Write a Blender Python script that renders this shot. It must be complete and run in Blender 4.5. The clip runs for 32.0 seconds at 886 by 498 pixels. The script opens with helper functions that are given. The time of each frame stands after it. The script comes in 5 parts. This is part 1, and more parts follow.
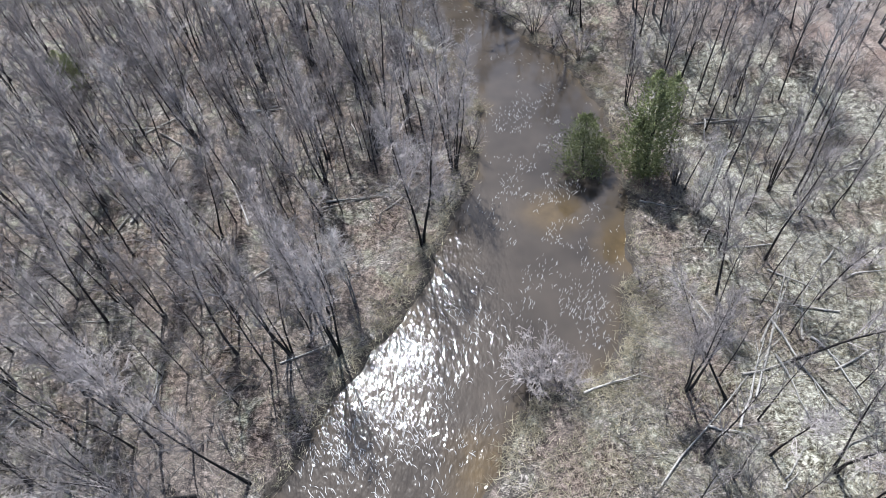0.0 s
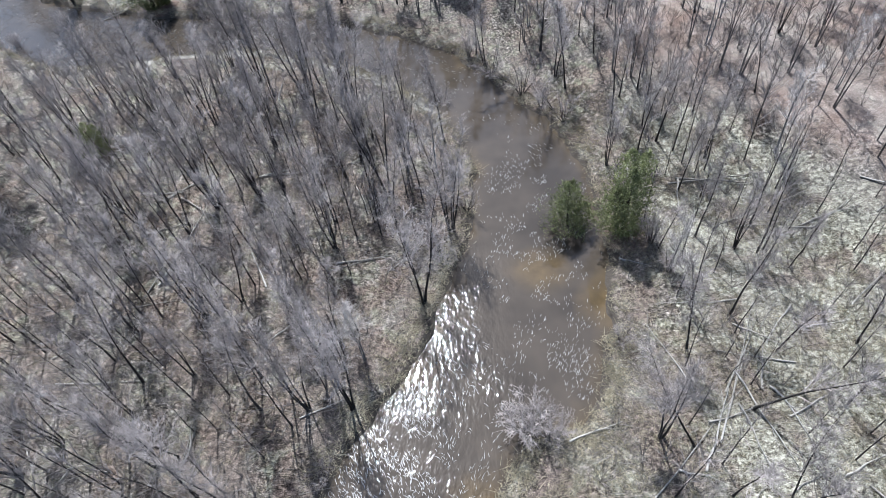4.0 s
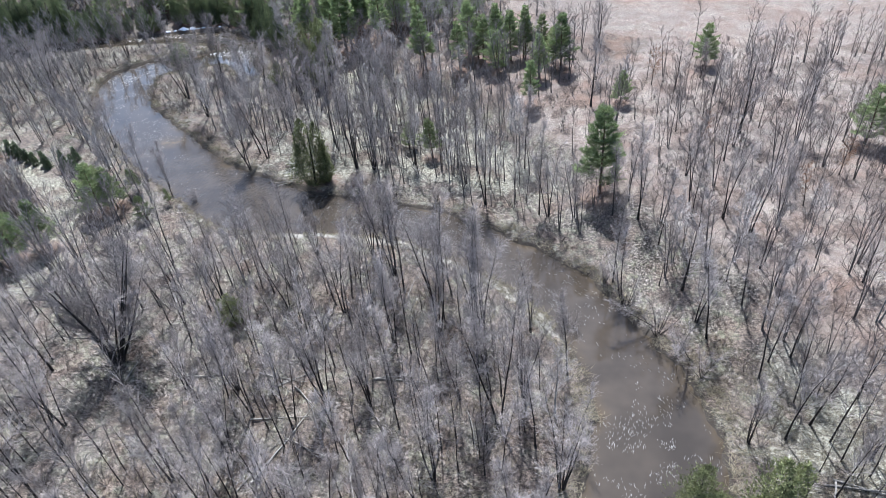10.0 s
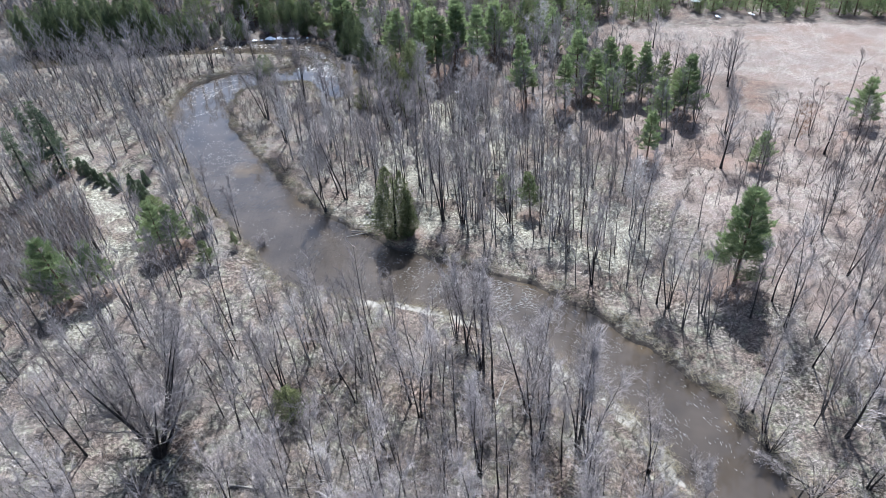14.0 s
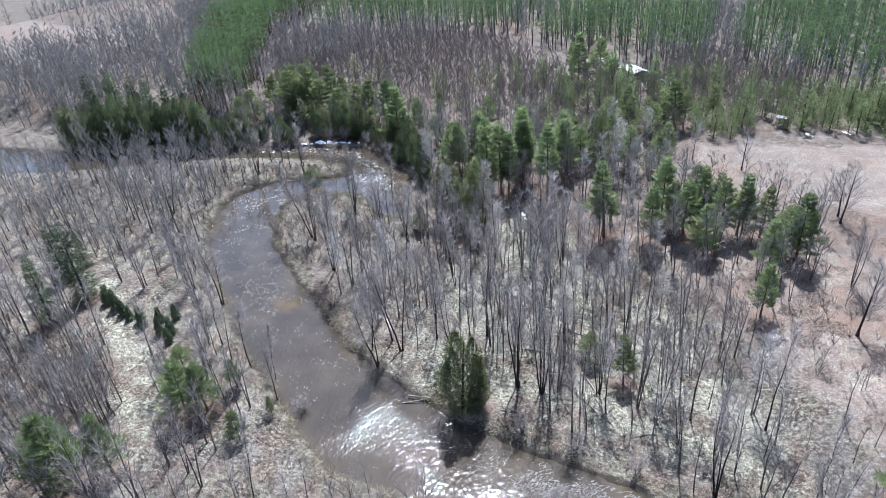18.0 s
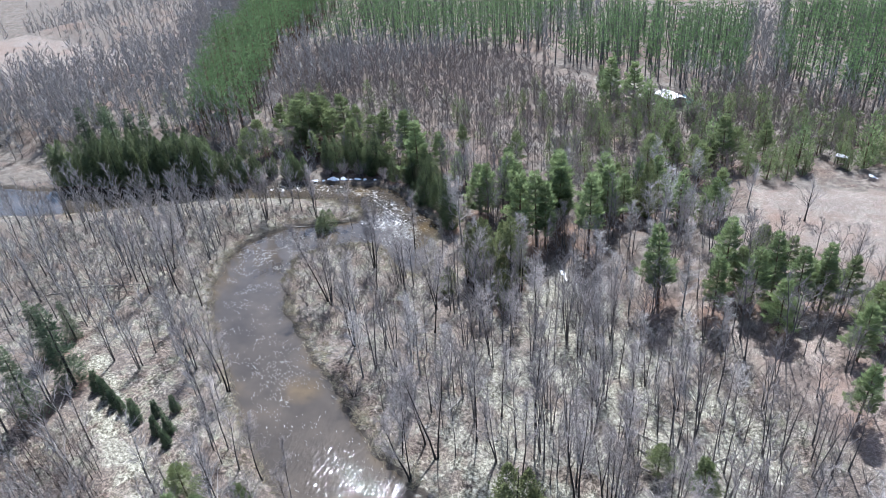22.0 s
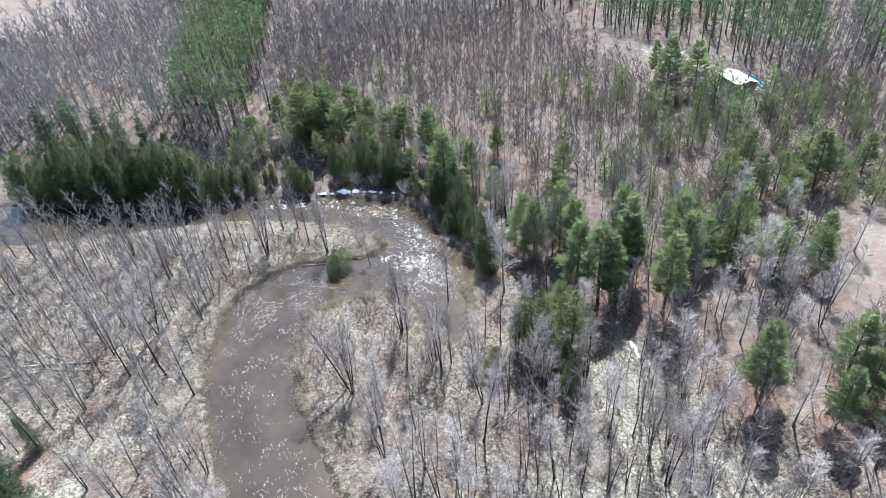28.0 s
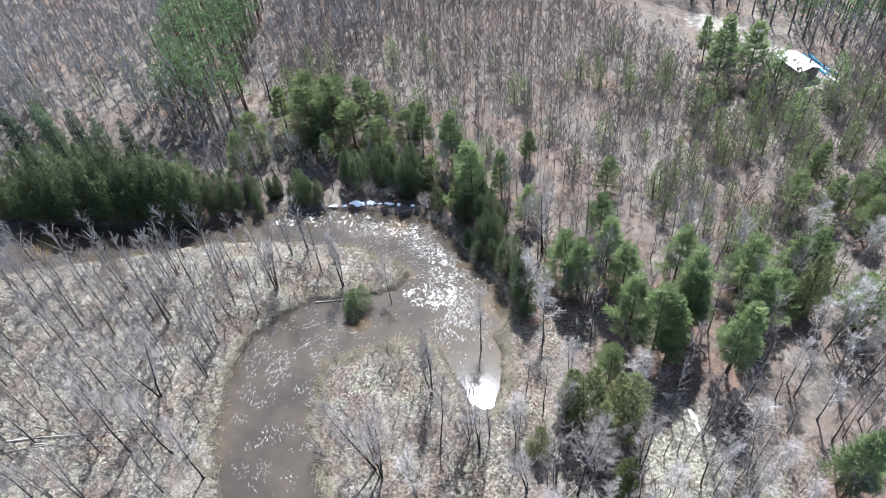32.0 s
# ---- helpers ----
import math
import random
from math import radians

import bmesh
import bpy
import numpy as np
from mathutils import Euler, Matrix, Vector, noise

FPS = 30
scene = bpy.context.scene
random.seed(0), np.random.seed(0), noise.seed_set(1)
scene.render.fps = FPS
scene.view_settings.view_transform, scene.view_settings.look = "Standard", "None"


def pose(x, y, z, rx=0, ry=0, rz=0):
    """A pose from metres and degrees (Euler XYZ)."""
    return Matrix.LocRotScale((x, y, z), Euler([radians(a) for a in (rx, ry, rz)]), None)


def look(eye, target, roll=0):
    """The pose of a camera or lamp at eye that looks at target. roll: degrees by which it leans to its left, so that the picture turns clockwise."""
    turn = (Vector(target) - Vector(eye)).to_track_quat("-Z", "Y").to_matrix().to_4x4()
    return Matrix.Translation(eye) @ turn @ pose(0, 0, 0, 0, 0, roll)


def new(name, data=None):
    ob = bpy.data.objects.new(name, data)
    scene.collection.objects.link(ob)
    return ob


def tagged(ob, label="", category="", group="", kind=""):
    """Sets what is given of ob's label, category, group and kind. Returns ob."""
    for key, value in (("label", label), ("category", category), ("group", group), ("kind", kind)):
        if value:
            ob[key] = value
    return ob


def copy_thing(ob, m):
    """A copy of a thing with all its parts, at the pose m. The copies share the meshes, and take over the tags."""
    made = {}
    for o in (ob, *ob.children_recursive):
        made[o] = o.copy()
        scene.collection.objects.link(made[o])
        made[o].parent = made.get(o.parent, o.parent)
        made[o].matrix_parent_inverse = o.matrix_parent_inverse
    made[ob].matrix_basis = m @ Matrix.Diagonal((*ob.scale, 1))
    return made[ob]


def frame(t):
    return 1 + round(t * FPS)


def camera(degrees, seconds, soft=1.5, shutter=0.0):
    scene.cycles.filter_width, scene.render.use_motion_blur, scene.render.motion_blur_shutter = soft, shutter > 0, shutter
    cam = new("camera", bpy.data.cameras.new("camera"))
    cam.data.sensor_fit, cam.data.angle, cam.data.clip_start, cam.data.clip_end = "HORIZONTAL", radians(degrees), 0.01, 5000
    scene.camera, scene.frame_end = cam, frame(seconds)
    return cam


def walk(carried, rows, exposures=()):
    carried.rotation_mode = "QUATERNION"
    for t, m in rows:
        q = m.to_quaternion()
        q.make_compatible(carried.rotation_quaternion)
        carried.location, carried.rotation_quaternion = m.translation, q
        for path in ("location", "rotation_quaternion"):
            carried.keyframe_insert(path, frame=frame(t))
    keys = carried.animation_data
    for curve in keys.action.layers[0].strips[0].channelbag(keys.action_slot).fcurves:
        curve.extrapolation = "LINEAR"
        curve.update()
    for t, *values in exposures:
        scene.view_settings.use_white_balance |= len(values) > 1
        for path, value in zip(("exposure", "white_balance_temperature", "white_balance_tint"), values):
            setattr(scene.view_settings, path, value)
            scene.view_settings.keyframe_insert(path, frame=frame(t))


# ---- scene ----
cam = camera(71.5, 32.0, soft=0.5)
METRES, EYE, TILT, LEAN, TURN = 120.0, 39.3, -51.55, 2.1, 0.0
ROWS = [
    (0.0, 0.0, 0.0, 0.0, 0.0, 0.0, -0.0),
    (0.5, 0.0008, -0.0029, 0.0022, 0.07, 0.02, 0.18),
    (1.0, 0.0004, -0.0071, 0.0054, -0.02, 0.05, 0.33),
    (1.5, -0.0001, -0.0119, 0.0094, -0.11, 0.08, 0.44),
    (2.0, -0.0003, -0.0174, 0.0135, -0.15, 0.15, 0.57),
    (2.5, -0.0006, -0.0242, 0.0191, -0.19, 0.19, 0.69),
    (4.5, -0.0027, -0.053, 0.0439, -0.47, 1.35, 1.08),
    (5.0, -0.0021, -0.0591, 0.0493, -0.45, 5.9, 1.21),
    (5.5, -0.0024, -0.0651, 0.0532, -0.54, 10.81, 1.24),
    (6.0, -0.0034, -0.0701, 0.0548, -0.67, 13.57, 1.33),
    (6.5, -0.0048, -0.0719, 0.0575, 0.14, 13.68, 0.21),
    (7.0, -0.0046, -0.0716, 0.0626, 1.94, 13.66, -2.12),
    (7.5, -0.0055, -0.0692, 0.0672, 2.3, 13.73, -2.68),
    (8.0, -0.0076, -0.0647, 0.0729, 3.32, 13.73, -4.09),
    (8.5, -0.0092, -0.059, 0.081, 3.99, 13.65, -5.01),
    (9.0, -0.012, -0.0516, 0.0895, 4.26, 13.68, -5.4),
    (9.5, -0.0163, -0.0446, 0.0998, 6.07, 13.47, -7.86),
    (10.0, -0.0218, -0.0366, 0.1105, 8.03, 13.17, -10.52),
    (10.5, -0.0269, -0.0281, 0.1213, 9.79, 12.86, -12.78),
    (11.0, -0.0336, -0.0193, 0.132, 10.48, 12.72, -13.65),
    (11.5, -0.0419, -0.0105, 0.1428, 10.79, 12.63, -14.14),
    (12.0, -0.0506, -0.0012, 0.1541, 11.01, 12.55, -14.45),
    (12.5, -0.0598, 0.0081, 0.1658, 11.16, 12.49, -14.7),
    (13.0, -0.0694, 0.0169, 0.1784, 11.27, 12.43, -14.88),
    (13.5, -0.0792, 0.0259, 0.1913, 11.62, 12.3, -15.31),
    (14.0, -0.0905, 0.0354, 0.204, 12.71, 12.02, -16.77),
    (14.5, -0.1008, 0.0446, 0.2169, 13.43, 11.81, -17.62),
    (16.5, -0.1498, 0.0766, 0.2669, 14.74, 11.31, -19.24),
    (17.0, -0.1632, 0.085, 0.2797, 14.81, 13.9, -19.39),
    (17.5, -0.1757, 0.0937, 0.2914, 14.9, 17.03, -19.48),
    (18.0, -0.1885, 0.1021, 0.3024, 14.93, 18.12, -19.54),
    (18.5, -0.2009, 0.11, 0.3149, 15.03, 18.09, -19.6),
    (19.0, -0.2134, 0.1155, 0.3284, 15.07, 18.05, -19.63),
    (19.5, -0.2243, 0.1181, 0.3407, 15.1, 18.0, -19.68),
    (20.0, -0.2338, 0.1216, 0.3508, 15.17, 17.96, -19.72),
    (20.5, -0.2434, 0.1253, 0.3613, 15.18, 17.92, -19.7),
    (21.0, -0.2533, 0.1309, 0.3725, 15.25, 17.9, -19.69),
    (21.5, -0.2631, 0.1379, 0.3845, 15.3, 17.88, -19.67),
    (22.0, -0.2741, 0.1456, 0.3968, 15.3, 17.86, -19.65),
    (22.5, -0.2848, 0.1537, 0.4099, 15.31, 17.83, -19.64),
    (23.0, -0.2954, 0.1625, 0.4216, 15.32, 16.51, -19.64),
    (23.5, -0.3075, 0.1701, 0.4375, 15.38, 12.91, -19.64),
    (24.0, -0.3196, 0.1766, 0.453, 15.36, 12.84, -19.59),
    (24.5, -0.3318, 0.1833, 0.4683, 15.36, 12.8, -19.56),
    (25.0, -0.3443, 0.1897, 0.4835, 15.35, 12.77, -19.52),
    (25.5, -0.357, 0.196, 0.4993, 15.32, 12.72, -19.48),
    (26.0, -0.3697, 0.2021, 0.5153, 15.32, 12.67, -19.44),
    (26.5, -0.3813, 0.2078, 0.5301, 15.31, 12.63, -19.4),
    (28.5, -0.4279, 0.2312, 0.5915, 15.31, 9.69, -19.36),
    (29.0, -0.4405, 0.2373, 0.6087, 15.28, 9.05, -19.34),
    (29.5, -0.4529, 0.2435, 0.6252, 15.26, 9.03, -19.32),
    (30.0, -0.4653, 0.2497, 0.6402, 15.23, 8.59, -19.31),
    (30.5, -0.4786, 0.2557, 0.6574, 15.23, 6.98, -19.27),
    (31.0, -0.4921, 0.2614, 0.6734, 15.2, 6.95, -19.25),
    (31.5, -0.5051, 0.2673, 0.6876, 15.14, 6.13, -19.22),
    (32.0, -0.518, 0.2734, 0.7035, 15.13, 3.66, -19.2),
]
walk(cam, [(t, pose(0, 0, EYE, TILT, LEAN, TURN) @ pose(METRES * x, METRES * y, METRES * z, 90 + pitch, roll, yaw)) for t, x, y, z, yaw, pitch, roll in ROWS],
     exposures=[(0.0, 1.5, 5830, 9), (6.0, 1.58, 5740, 7.5), (11.0, 1.65, 5730, 9.5), (18.0, 1.69, 5640, 9), (24.0, 1.8, 5720, 9), (29.0, 1.95, 5820, 8.5), (32.0, 1.95, 5840, 8)])

# ---------------------------------------------------------------- light
SUN_AZ, SUN_EL = radians(20.0), radians(59.3)
world = bpy.data.worlds.new("sky")
scene.world = world
world.use_nodes = True
wn = world.node_tree
sky = wn.nodes.new("ShaderNodeTexSky")
sky.sky_type, sky.sun_disc = "NISHITA", False
sky.sun_elevation, sky.sun_rotation = SUN_EL, -SUN_AZ
sky.air_density, sky.dust_density, sky.ozone_density = 1.0, 2.0, 1.0
wn.links.new(sky.outputs[0], wn.nodes["Background"].inputs[0])
wn.nodes["Background"].inputs[1].default_value = 0.097
sun_data = bpy.data.lights.new("sun", "SUN")
sun_data.energy, sun_data.angle, sun_data.color = 5.0, radians(0.53), (1.0, 0.985, 0.972)
sun = new("sun", sun_data)
sun_way = Vector((-math.sin(SUN_AZ) * math.cos(SUN_EL), math.cos(SUN_AZ) * math.cos(SUN_EL), math.sin(SUN_EL)))
sun.matrix_world = look(sun_way * 300, (0, 0, 0))

# ---------------------------------------------------------------- materials


def material(name, rough=0.9, spec=0.2):
    m = bpy.data.materials.new(name)
    m.use_nodes = True
    b = m.node_tree.nodes["Principled BSDF"]
    b.inputs["Roughness"].default_value = rough
    b.inputs["Specular IOR Level"].default_value = spec
    return m, m.node_tree.nodes, m.node_tree.links, b


def noise_node(n, l, coord, scale, detail=4.0, rough=0.6):
    t = n.new("ShaderNodeTexNoise")
    t.inputs["Scale"].default_value, t.inputs["Detail"].default_value, t.inputs["Roughness"].default_value = scale, detail, rough
    l.new(coord, t.inputs["Vector"])
    return t.outputs["Fac"]


def ramp(n, l, fac, stops):
    r = n.new("ShaderNodeValToRGB")
    while len(r.color_ramp.elements) < len(stops):
        r.color_ramp.elements.new(0.5)
    for e, (p, c) in zip(r.color_ramp.elements, stops):
        e.position, e.color = p, (*c, 1)
    l.new(fac, r.inputs[0])
    return r.outputs[0]


def mix(n, l, fac, a, b, how="MIX"):
    m = n.new("ShaderNodeMix")
    m.data_type, m.blend_type = "RGBA", how
    for value, socket in ((fac, m.inputs[0]), (a, m.inputs[6]), (b, m.inputs[7])):
        if isinstance(value, (int, float)):
            socket.default_value = value
        elif isinstance(value, tuple):
            socket.default_value = (*value, 1)
        else:
            l.new(value, socket)
    return m.outputs[2]


def maths(n, l, how, a, b=0.0, c=None):
    m = n.new("ShaderNodeMath")
    m.operation = how
    m.use_clamp = False
    for value, socket in zip((a, b, c), m.inputs):
        if value is None:
            continue
        if isinstance(value, (int, float)):
            socket.default_value = value
        else:
            l.new(value, socket)
    return m.outputs[0]


def bump(n, l, bsdf, height, strength, distance):
    b = n.new("ShaderNodeBump")
    b.inputs["Strength"].default_value, b.inputs["Distance"].default_value = strength, distance
    l.new(height, b.inputs["Height"])
    l.new(b.outputs[0], bsdf.inputs["Normal"])


def plant_material(name, dark, light, rough=0.85, scale=0.35, island=True, spec=0.15, thin=0.0):
    """Bark, twigs or leaves: colour between two tones by clump, by piece and by plant."""
    m, n, l, b = material(name, rough, spec)
    pos = n.new("ShaderNodeNewGeometry")
    big = noise_node(n, l, pos.outputs["Position"], scale, 3.0)
    own = n.new("ShaderNodeObjectInfo").outputs["Random"]
    f = maths(n, l, "MULTIPLY_ADD", big, 1.3, -0.4)
    f = maths(n, l, "MULTIPLY_ADD", own, 0.35, f)
    if island:
        f = maths(n, l, "MULTIPLY_ADD", pos.outputs["Random Per Island"], 0.45, maths(n, l, "ADD", f, -0.2))
    c = ramp(n, l, f, [(0.1, dark), (0.9, light)])
    l.new(c, b.inputs["Base Color"])
    if thin:
        tr, both = n.new("ShaderNodeBsdfTranslucent"), n.new("ShaderNodeMixShader")
        both.inputs[0].default_value = thin
        l.new(c, tr.inputs["Color"])
        l.new(b.outputs[0], both.inputs[1])
        l.new(tr.outputs[0], both.inputs[2])
        l.new(both.outputs[0], n["Material Output"].inputs["Surface"])
    return m


def bark_material(name, dark, light):
    m, n, l, b = material(name, 0.92, 0.1)
    pos = n.new("ShaderNodeNewGeometry").outputs["Position"]
    own = n.new("ShaderNodeObjectInfo").outputs["Random"]
    grain = noise_node(n, l, pos, 5.0, 5.0, 0.7)
    f = maths(n, l, "MULTIPLY_ADD", own, 0.3, maths(n, l, "ADD", grain, -0.15))
    l.new(ramp(n, l, f, [(0.3, dark), (0.75, light)]), b.inputs["Base Color"])
    bump(n, l, b, grain, 0.5, 0.05)
    return m


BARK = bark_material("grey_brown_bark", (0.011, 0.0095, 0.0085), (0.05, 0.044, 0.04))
# lighter copy of the grey bark, with sunlight put into its colour
FAR_BARK = bark_material("grey_bark_painted_sunlit", (0.0495, 0.044, 0.0396), (0.1375, 0.1238, 0.1128))
PALE_BARK = bark_material("pale_grey_bark", (0.11, 0.1045, 0.099), (0.231, 0.22, 0.2035))
SAPLING_BARK = bark_material("pale_brown_sapling_bark", (0.075, 0.062, 0.055), (0.19, 0.163, 0.146))
RED_BARK = bark_material("reddish_pine_bark", (0.055, 0.033, 0.022), (0.1375, 0.088, 0.0605))
DEAD = bark_material("weathered_dead_wood", (0.11, 0.099, 0.0853), (0.275, 0.2585, 0.231))
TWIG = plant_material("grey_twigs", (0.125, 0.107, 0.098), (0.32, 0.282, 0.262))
# the grey twigs again, brightened in colour to look sunlit
FAR_TWIG = plant_material("grey_twigs_painted_sunlit", (0.15, 0.128, 0.118), (0.37, 0.325, 0.3))
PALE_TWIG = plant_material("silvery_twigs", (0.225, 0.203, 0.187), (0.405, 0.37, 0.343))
RED_TWIG = plant_material("reddish_sapling_twigs", (0.13, 0.104, 0.091), (0.3, 0.247, 0.219))
CEDAR = plant_material("olive_cedar_leaf", (0.065, 0.074, 0.032), (0.235, 0.25, 0.115), 0.7, thin=0.38)
DARK_CEDAR = plant_material("dark_green_cedar_leaf", (0.05, 0.066, 0.036), (0.185, 0.215, 0.105), 0.7, thin=0.5)
PINE = plant_material("blue_green_pine_needles", (0.103, 0.138, 0.064), (0.32, 0.375, 0.184), 0.75, spec=0.05, thin=0.55)
LIGHT_PINE = plant_material("light_green_pine_needles", (0.095, 0.12, 0.055), (0.265, 0.3, 0.145), 0.75, spec=0.05, thin=0.55)
SPRUCE = plant_material("dark_spruce_needles", (0.036, 0.054, 0.032), (0.145, 0.182, 0.1), 0.65, thin=0.45)
PLANTED = plant_material("planted_red_pine_needles", (0.046, 0.076, 0.035), (0.17, 0.235, 0.108), 0.75, spec=0.05, thin=0.5)
STRAW = plant_material("dry_straw_grass", (0.143, 0.1238, 0.0825), (0.385, 0.341, 0.242), 0.8)
FROND = plant_material("dry_brown_stems", (0.11, 0.093, 0.082), (0.3, 0.268, 0.24), 0.85)
OAK_LEAF = plant_material("clinging_rust_leaves", (0.088, 0.044, 0.0248), (0.198, 0.11, 0.066), 0.8)


def ground_material():
    m, n, l, b = material("forest_floor", 0.95, 0.05)
    pos = n.new("ShaderNodeNewGeometry").outputs["Position"]

    def mask(name):
        a = n.new("ShaderNodeAttribute")
        a.attribute_name = name
        return a.outputs["Fac"]

    fine = noise_node(n, l, pos, 12.0, 6.0, 0.74)
    mid = noise_node(n, l, pos, 0.8, 5.0, 0.65)
    big = noise_node(n, l, pos, 0.13, 4.0, 0.6)
    speck = noise_node(n, l, pos, 8.5, 6.0, 0.8)
    warp = n.new("ShaderNodeTexNoise")
    warp.inputs["Scale"].default_value, warp.inputs["Detail"].default_value = 0.55, 1.0
    l.new(pos, warp.inputs["Vector"])
    bent = n.new("ShaderNodeVectorMath")
    bent.operation = "MULTIPLY_ADD"
    bent.inputs[1].default_value = (2.2, 2.2, 2.2)
    l.new(warp.outputs["Color"], bent.inputs[0])
    l.new(pos, bent.inputs[2])
    fibres = []
    for turn in (20, 95, 150):
        strand = n.new("ShaderNodeMapping")
        strand.inputs["Rotation"].default_value, strand.inputs["Scale"].default_value = (0, 0, radians(turn)), (1.4, 9.0, 1.0)
        l.new(bent.outputs[0], strand.inputs["Vector"])
        fibres.append(noise_node(n, l, strand.outputs[0], 1.6, 3.0, 0.6))
    fibre = maths(n, l, "MAXIMUM", maths(n, l, "MAXIMUM", fibres[0], fibres[1]), fibres[2])
    clod = noise_node(n, l, pos, 2.8, 4.0, 0.65)
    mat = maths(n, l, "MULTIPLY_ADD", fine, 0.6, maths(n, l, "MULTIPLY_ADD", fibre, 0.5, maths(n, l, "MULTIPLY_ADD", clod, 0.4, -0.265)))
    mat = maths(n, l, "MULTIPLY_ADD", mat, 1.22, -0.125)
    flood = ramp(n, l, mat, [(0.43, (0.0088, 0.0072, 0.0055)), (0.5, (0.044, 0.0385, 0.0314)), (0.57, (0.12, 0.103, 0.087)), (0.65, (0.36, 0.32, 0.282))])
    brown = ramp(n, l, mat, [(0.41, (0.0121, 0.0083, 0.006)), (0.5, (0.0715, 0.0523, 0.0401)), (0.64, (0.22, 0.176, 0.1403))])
    patch = noise_node(n, l, pos, 0.21, 6.0, 0.68)
    flood = mix(n, l, ramp(n, l, patch, [(0.47, (0, 0, 0)), (0.6, (0.9, 0.9, 0.9))]), flood, brown)
    moss = ramp(n, l, mat, [(0.38, (0.0275, 0.0275, 0.0165)), (0.66, (0.187, 0.1843, 0.1293))])
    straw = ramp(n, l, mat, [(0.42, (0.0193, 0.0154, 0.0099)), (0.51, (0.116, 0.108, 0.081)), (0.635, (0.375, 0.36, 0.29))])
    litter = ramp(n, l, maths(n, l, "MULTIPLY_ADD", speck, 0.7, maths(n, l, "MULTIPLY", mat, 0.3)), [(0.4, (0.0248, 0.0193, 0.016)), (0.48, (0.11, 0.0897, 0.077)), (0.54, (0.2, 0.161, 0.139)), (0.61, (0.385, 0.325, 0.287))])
    litter = mix(n, l, ramp(n, l, mid, [(0.42, (0, 0, 0)), (0.62, (0.45, 0.45, 0.45))]), litter, straw)
    litter = mix(n, l, ramp(n, l, noise_node(n, l, pos, 0.32, 5.0, 0.7), [(0.46, (0, 0, 0)), (0.62, (0.75, 0.75, 0.75))]), litter, ramp(n, l, speck, [(0.36, (0.033, 0.0231, 0.0182)), (0.62, (0.1815, 0.1375, 0.1155))]))
    sand = ramp(n, l, mid, [(0.3, (0.143, 0.13, 0.107)), (0.7, (0.205, 0.192, 0.166))])
    mud = ramp(n, l, fine, [(0.3, (0.0193, 0.016, 0.0127)), (0.7, (0.066, 0.0561, 0.0457))])
    c = mix(n, l, ramp(n, l, mid, [(0.5, (0, 0, 0)), (0.66, (0.85, 0.85, 0.85))]), flood, moss)
    c = mix(n, l, ramp(n, l, maths(n, l, "ADD", mask("straw"), maths(n, l, "MULTIPLY_ADD", mid, 0.7, -0.35)), [(0.35, (0, 0, 0)), (0.6, (1, 1, 1))]), c, straw)
    c = mix(n, l, ramp(n, l, maths(n, l, "ADD", mask("litter"), maths(n, l, "MULTIPLY_ADD", mid, 0.8, -0.4)), [(0.35, (0, 0, 0)), (0.65, (1, 1, 1))]), c, litter)
    duff = ramp(n, l, maths(n, l, "MULTIPLY_ADD", speck, 0.5, maths(n, l, "MULTIPLY", mid, 0.5)), [(0.38, (0.02, 0.0155, 0.0125)), (0.5, (0.066, 0.0555, 0.046)), (0.62, (0.16, 0.141, 0.12))])
    c = mix(n, l, ramp(n, l, maths(n, l, "ADD", mask("duff"), maths(n, l, "MULTIPLY_ADD", mid, 0.8, -0.4)), [(0.3, (0, 0, 0)), (0.6, (0.9, 0.9, 0.9))]), c, duff)
    rust = ramp(n, l, speck, [(0.36, (0.03, 0.017, 0.011)), (0.52, (0.118, 0.074, 0.054)), (0.66, (0.22, 0.152, 0.118))])
    fall = maths(n, l, "MULTIPLY", mask("litter"), ramp(n, l, noise_node(n, l, pos, 0.085, 5.0, 0.66), [(0.48, (0, 0, 0)), (0.64, (0.7, 0.7, 0.7))]))
    fall = maths(n, l, "MAXIMUM", fall, ramp(n, l, maths(n, l, "ADD", mask("needles"), maths(n, l, "MULTIPLY_ADD", mid, 0.8, -0.4)), [(0.3, (0, 0, 0)), (0.75, (0.85, 0.85, 0.85))]))
    c = mix(n, l, fall, c, rust)
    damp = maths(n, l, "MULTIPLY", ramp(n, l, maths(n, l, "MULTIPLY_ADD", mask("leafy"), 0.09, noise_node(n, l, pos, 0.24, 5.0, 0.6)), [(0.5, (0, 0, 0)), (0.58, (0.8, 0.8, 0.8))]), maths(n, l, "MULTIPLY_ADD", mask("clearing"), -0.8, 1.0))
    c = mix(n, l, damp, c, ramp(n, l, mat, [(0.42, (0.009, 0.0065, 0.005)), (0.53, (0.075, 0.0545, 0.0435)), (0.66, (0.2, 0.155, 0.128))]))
    bleached = maths(n, l, "MULTIPLY", ramp(n, l, noise_node(n, l, pos, 0.19, 6.0, 0.68), [(0.56, (0, 0, 0)), (0.68, (0.4, 0.4, 0.4))]), maths(n, l, "MULTIPLY_ADD", mask("leafy"), -0.8, 1.0))
    c = mix(n, l, bleached, c, ramp(n, l, mat, [(0.42, (0.07, 0.063, 0.047)), (0.53, (0.2, 0.178, 0.148)), (0.66, (0.37, 0.335, 0.29))]))
    c = mix(n, l, ramp(n, l, big, [(0.4, (0, 0, 0)), (0.62, (0.3, 0.3, 0.3))]), c, (0.11, 0.099, 0.0897))
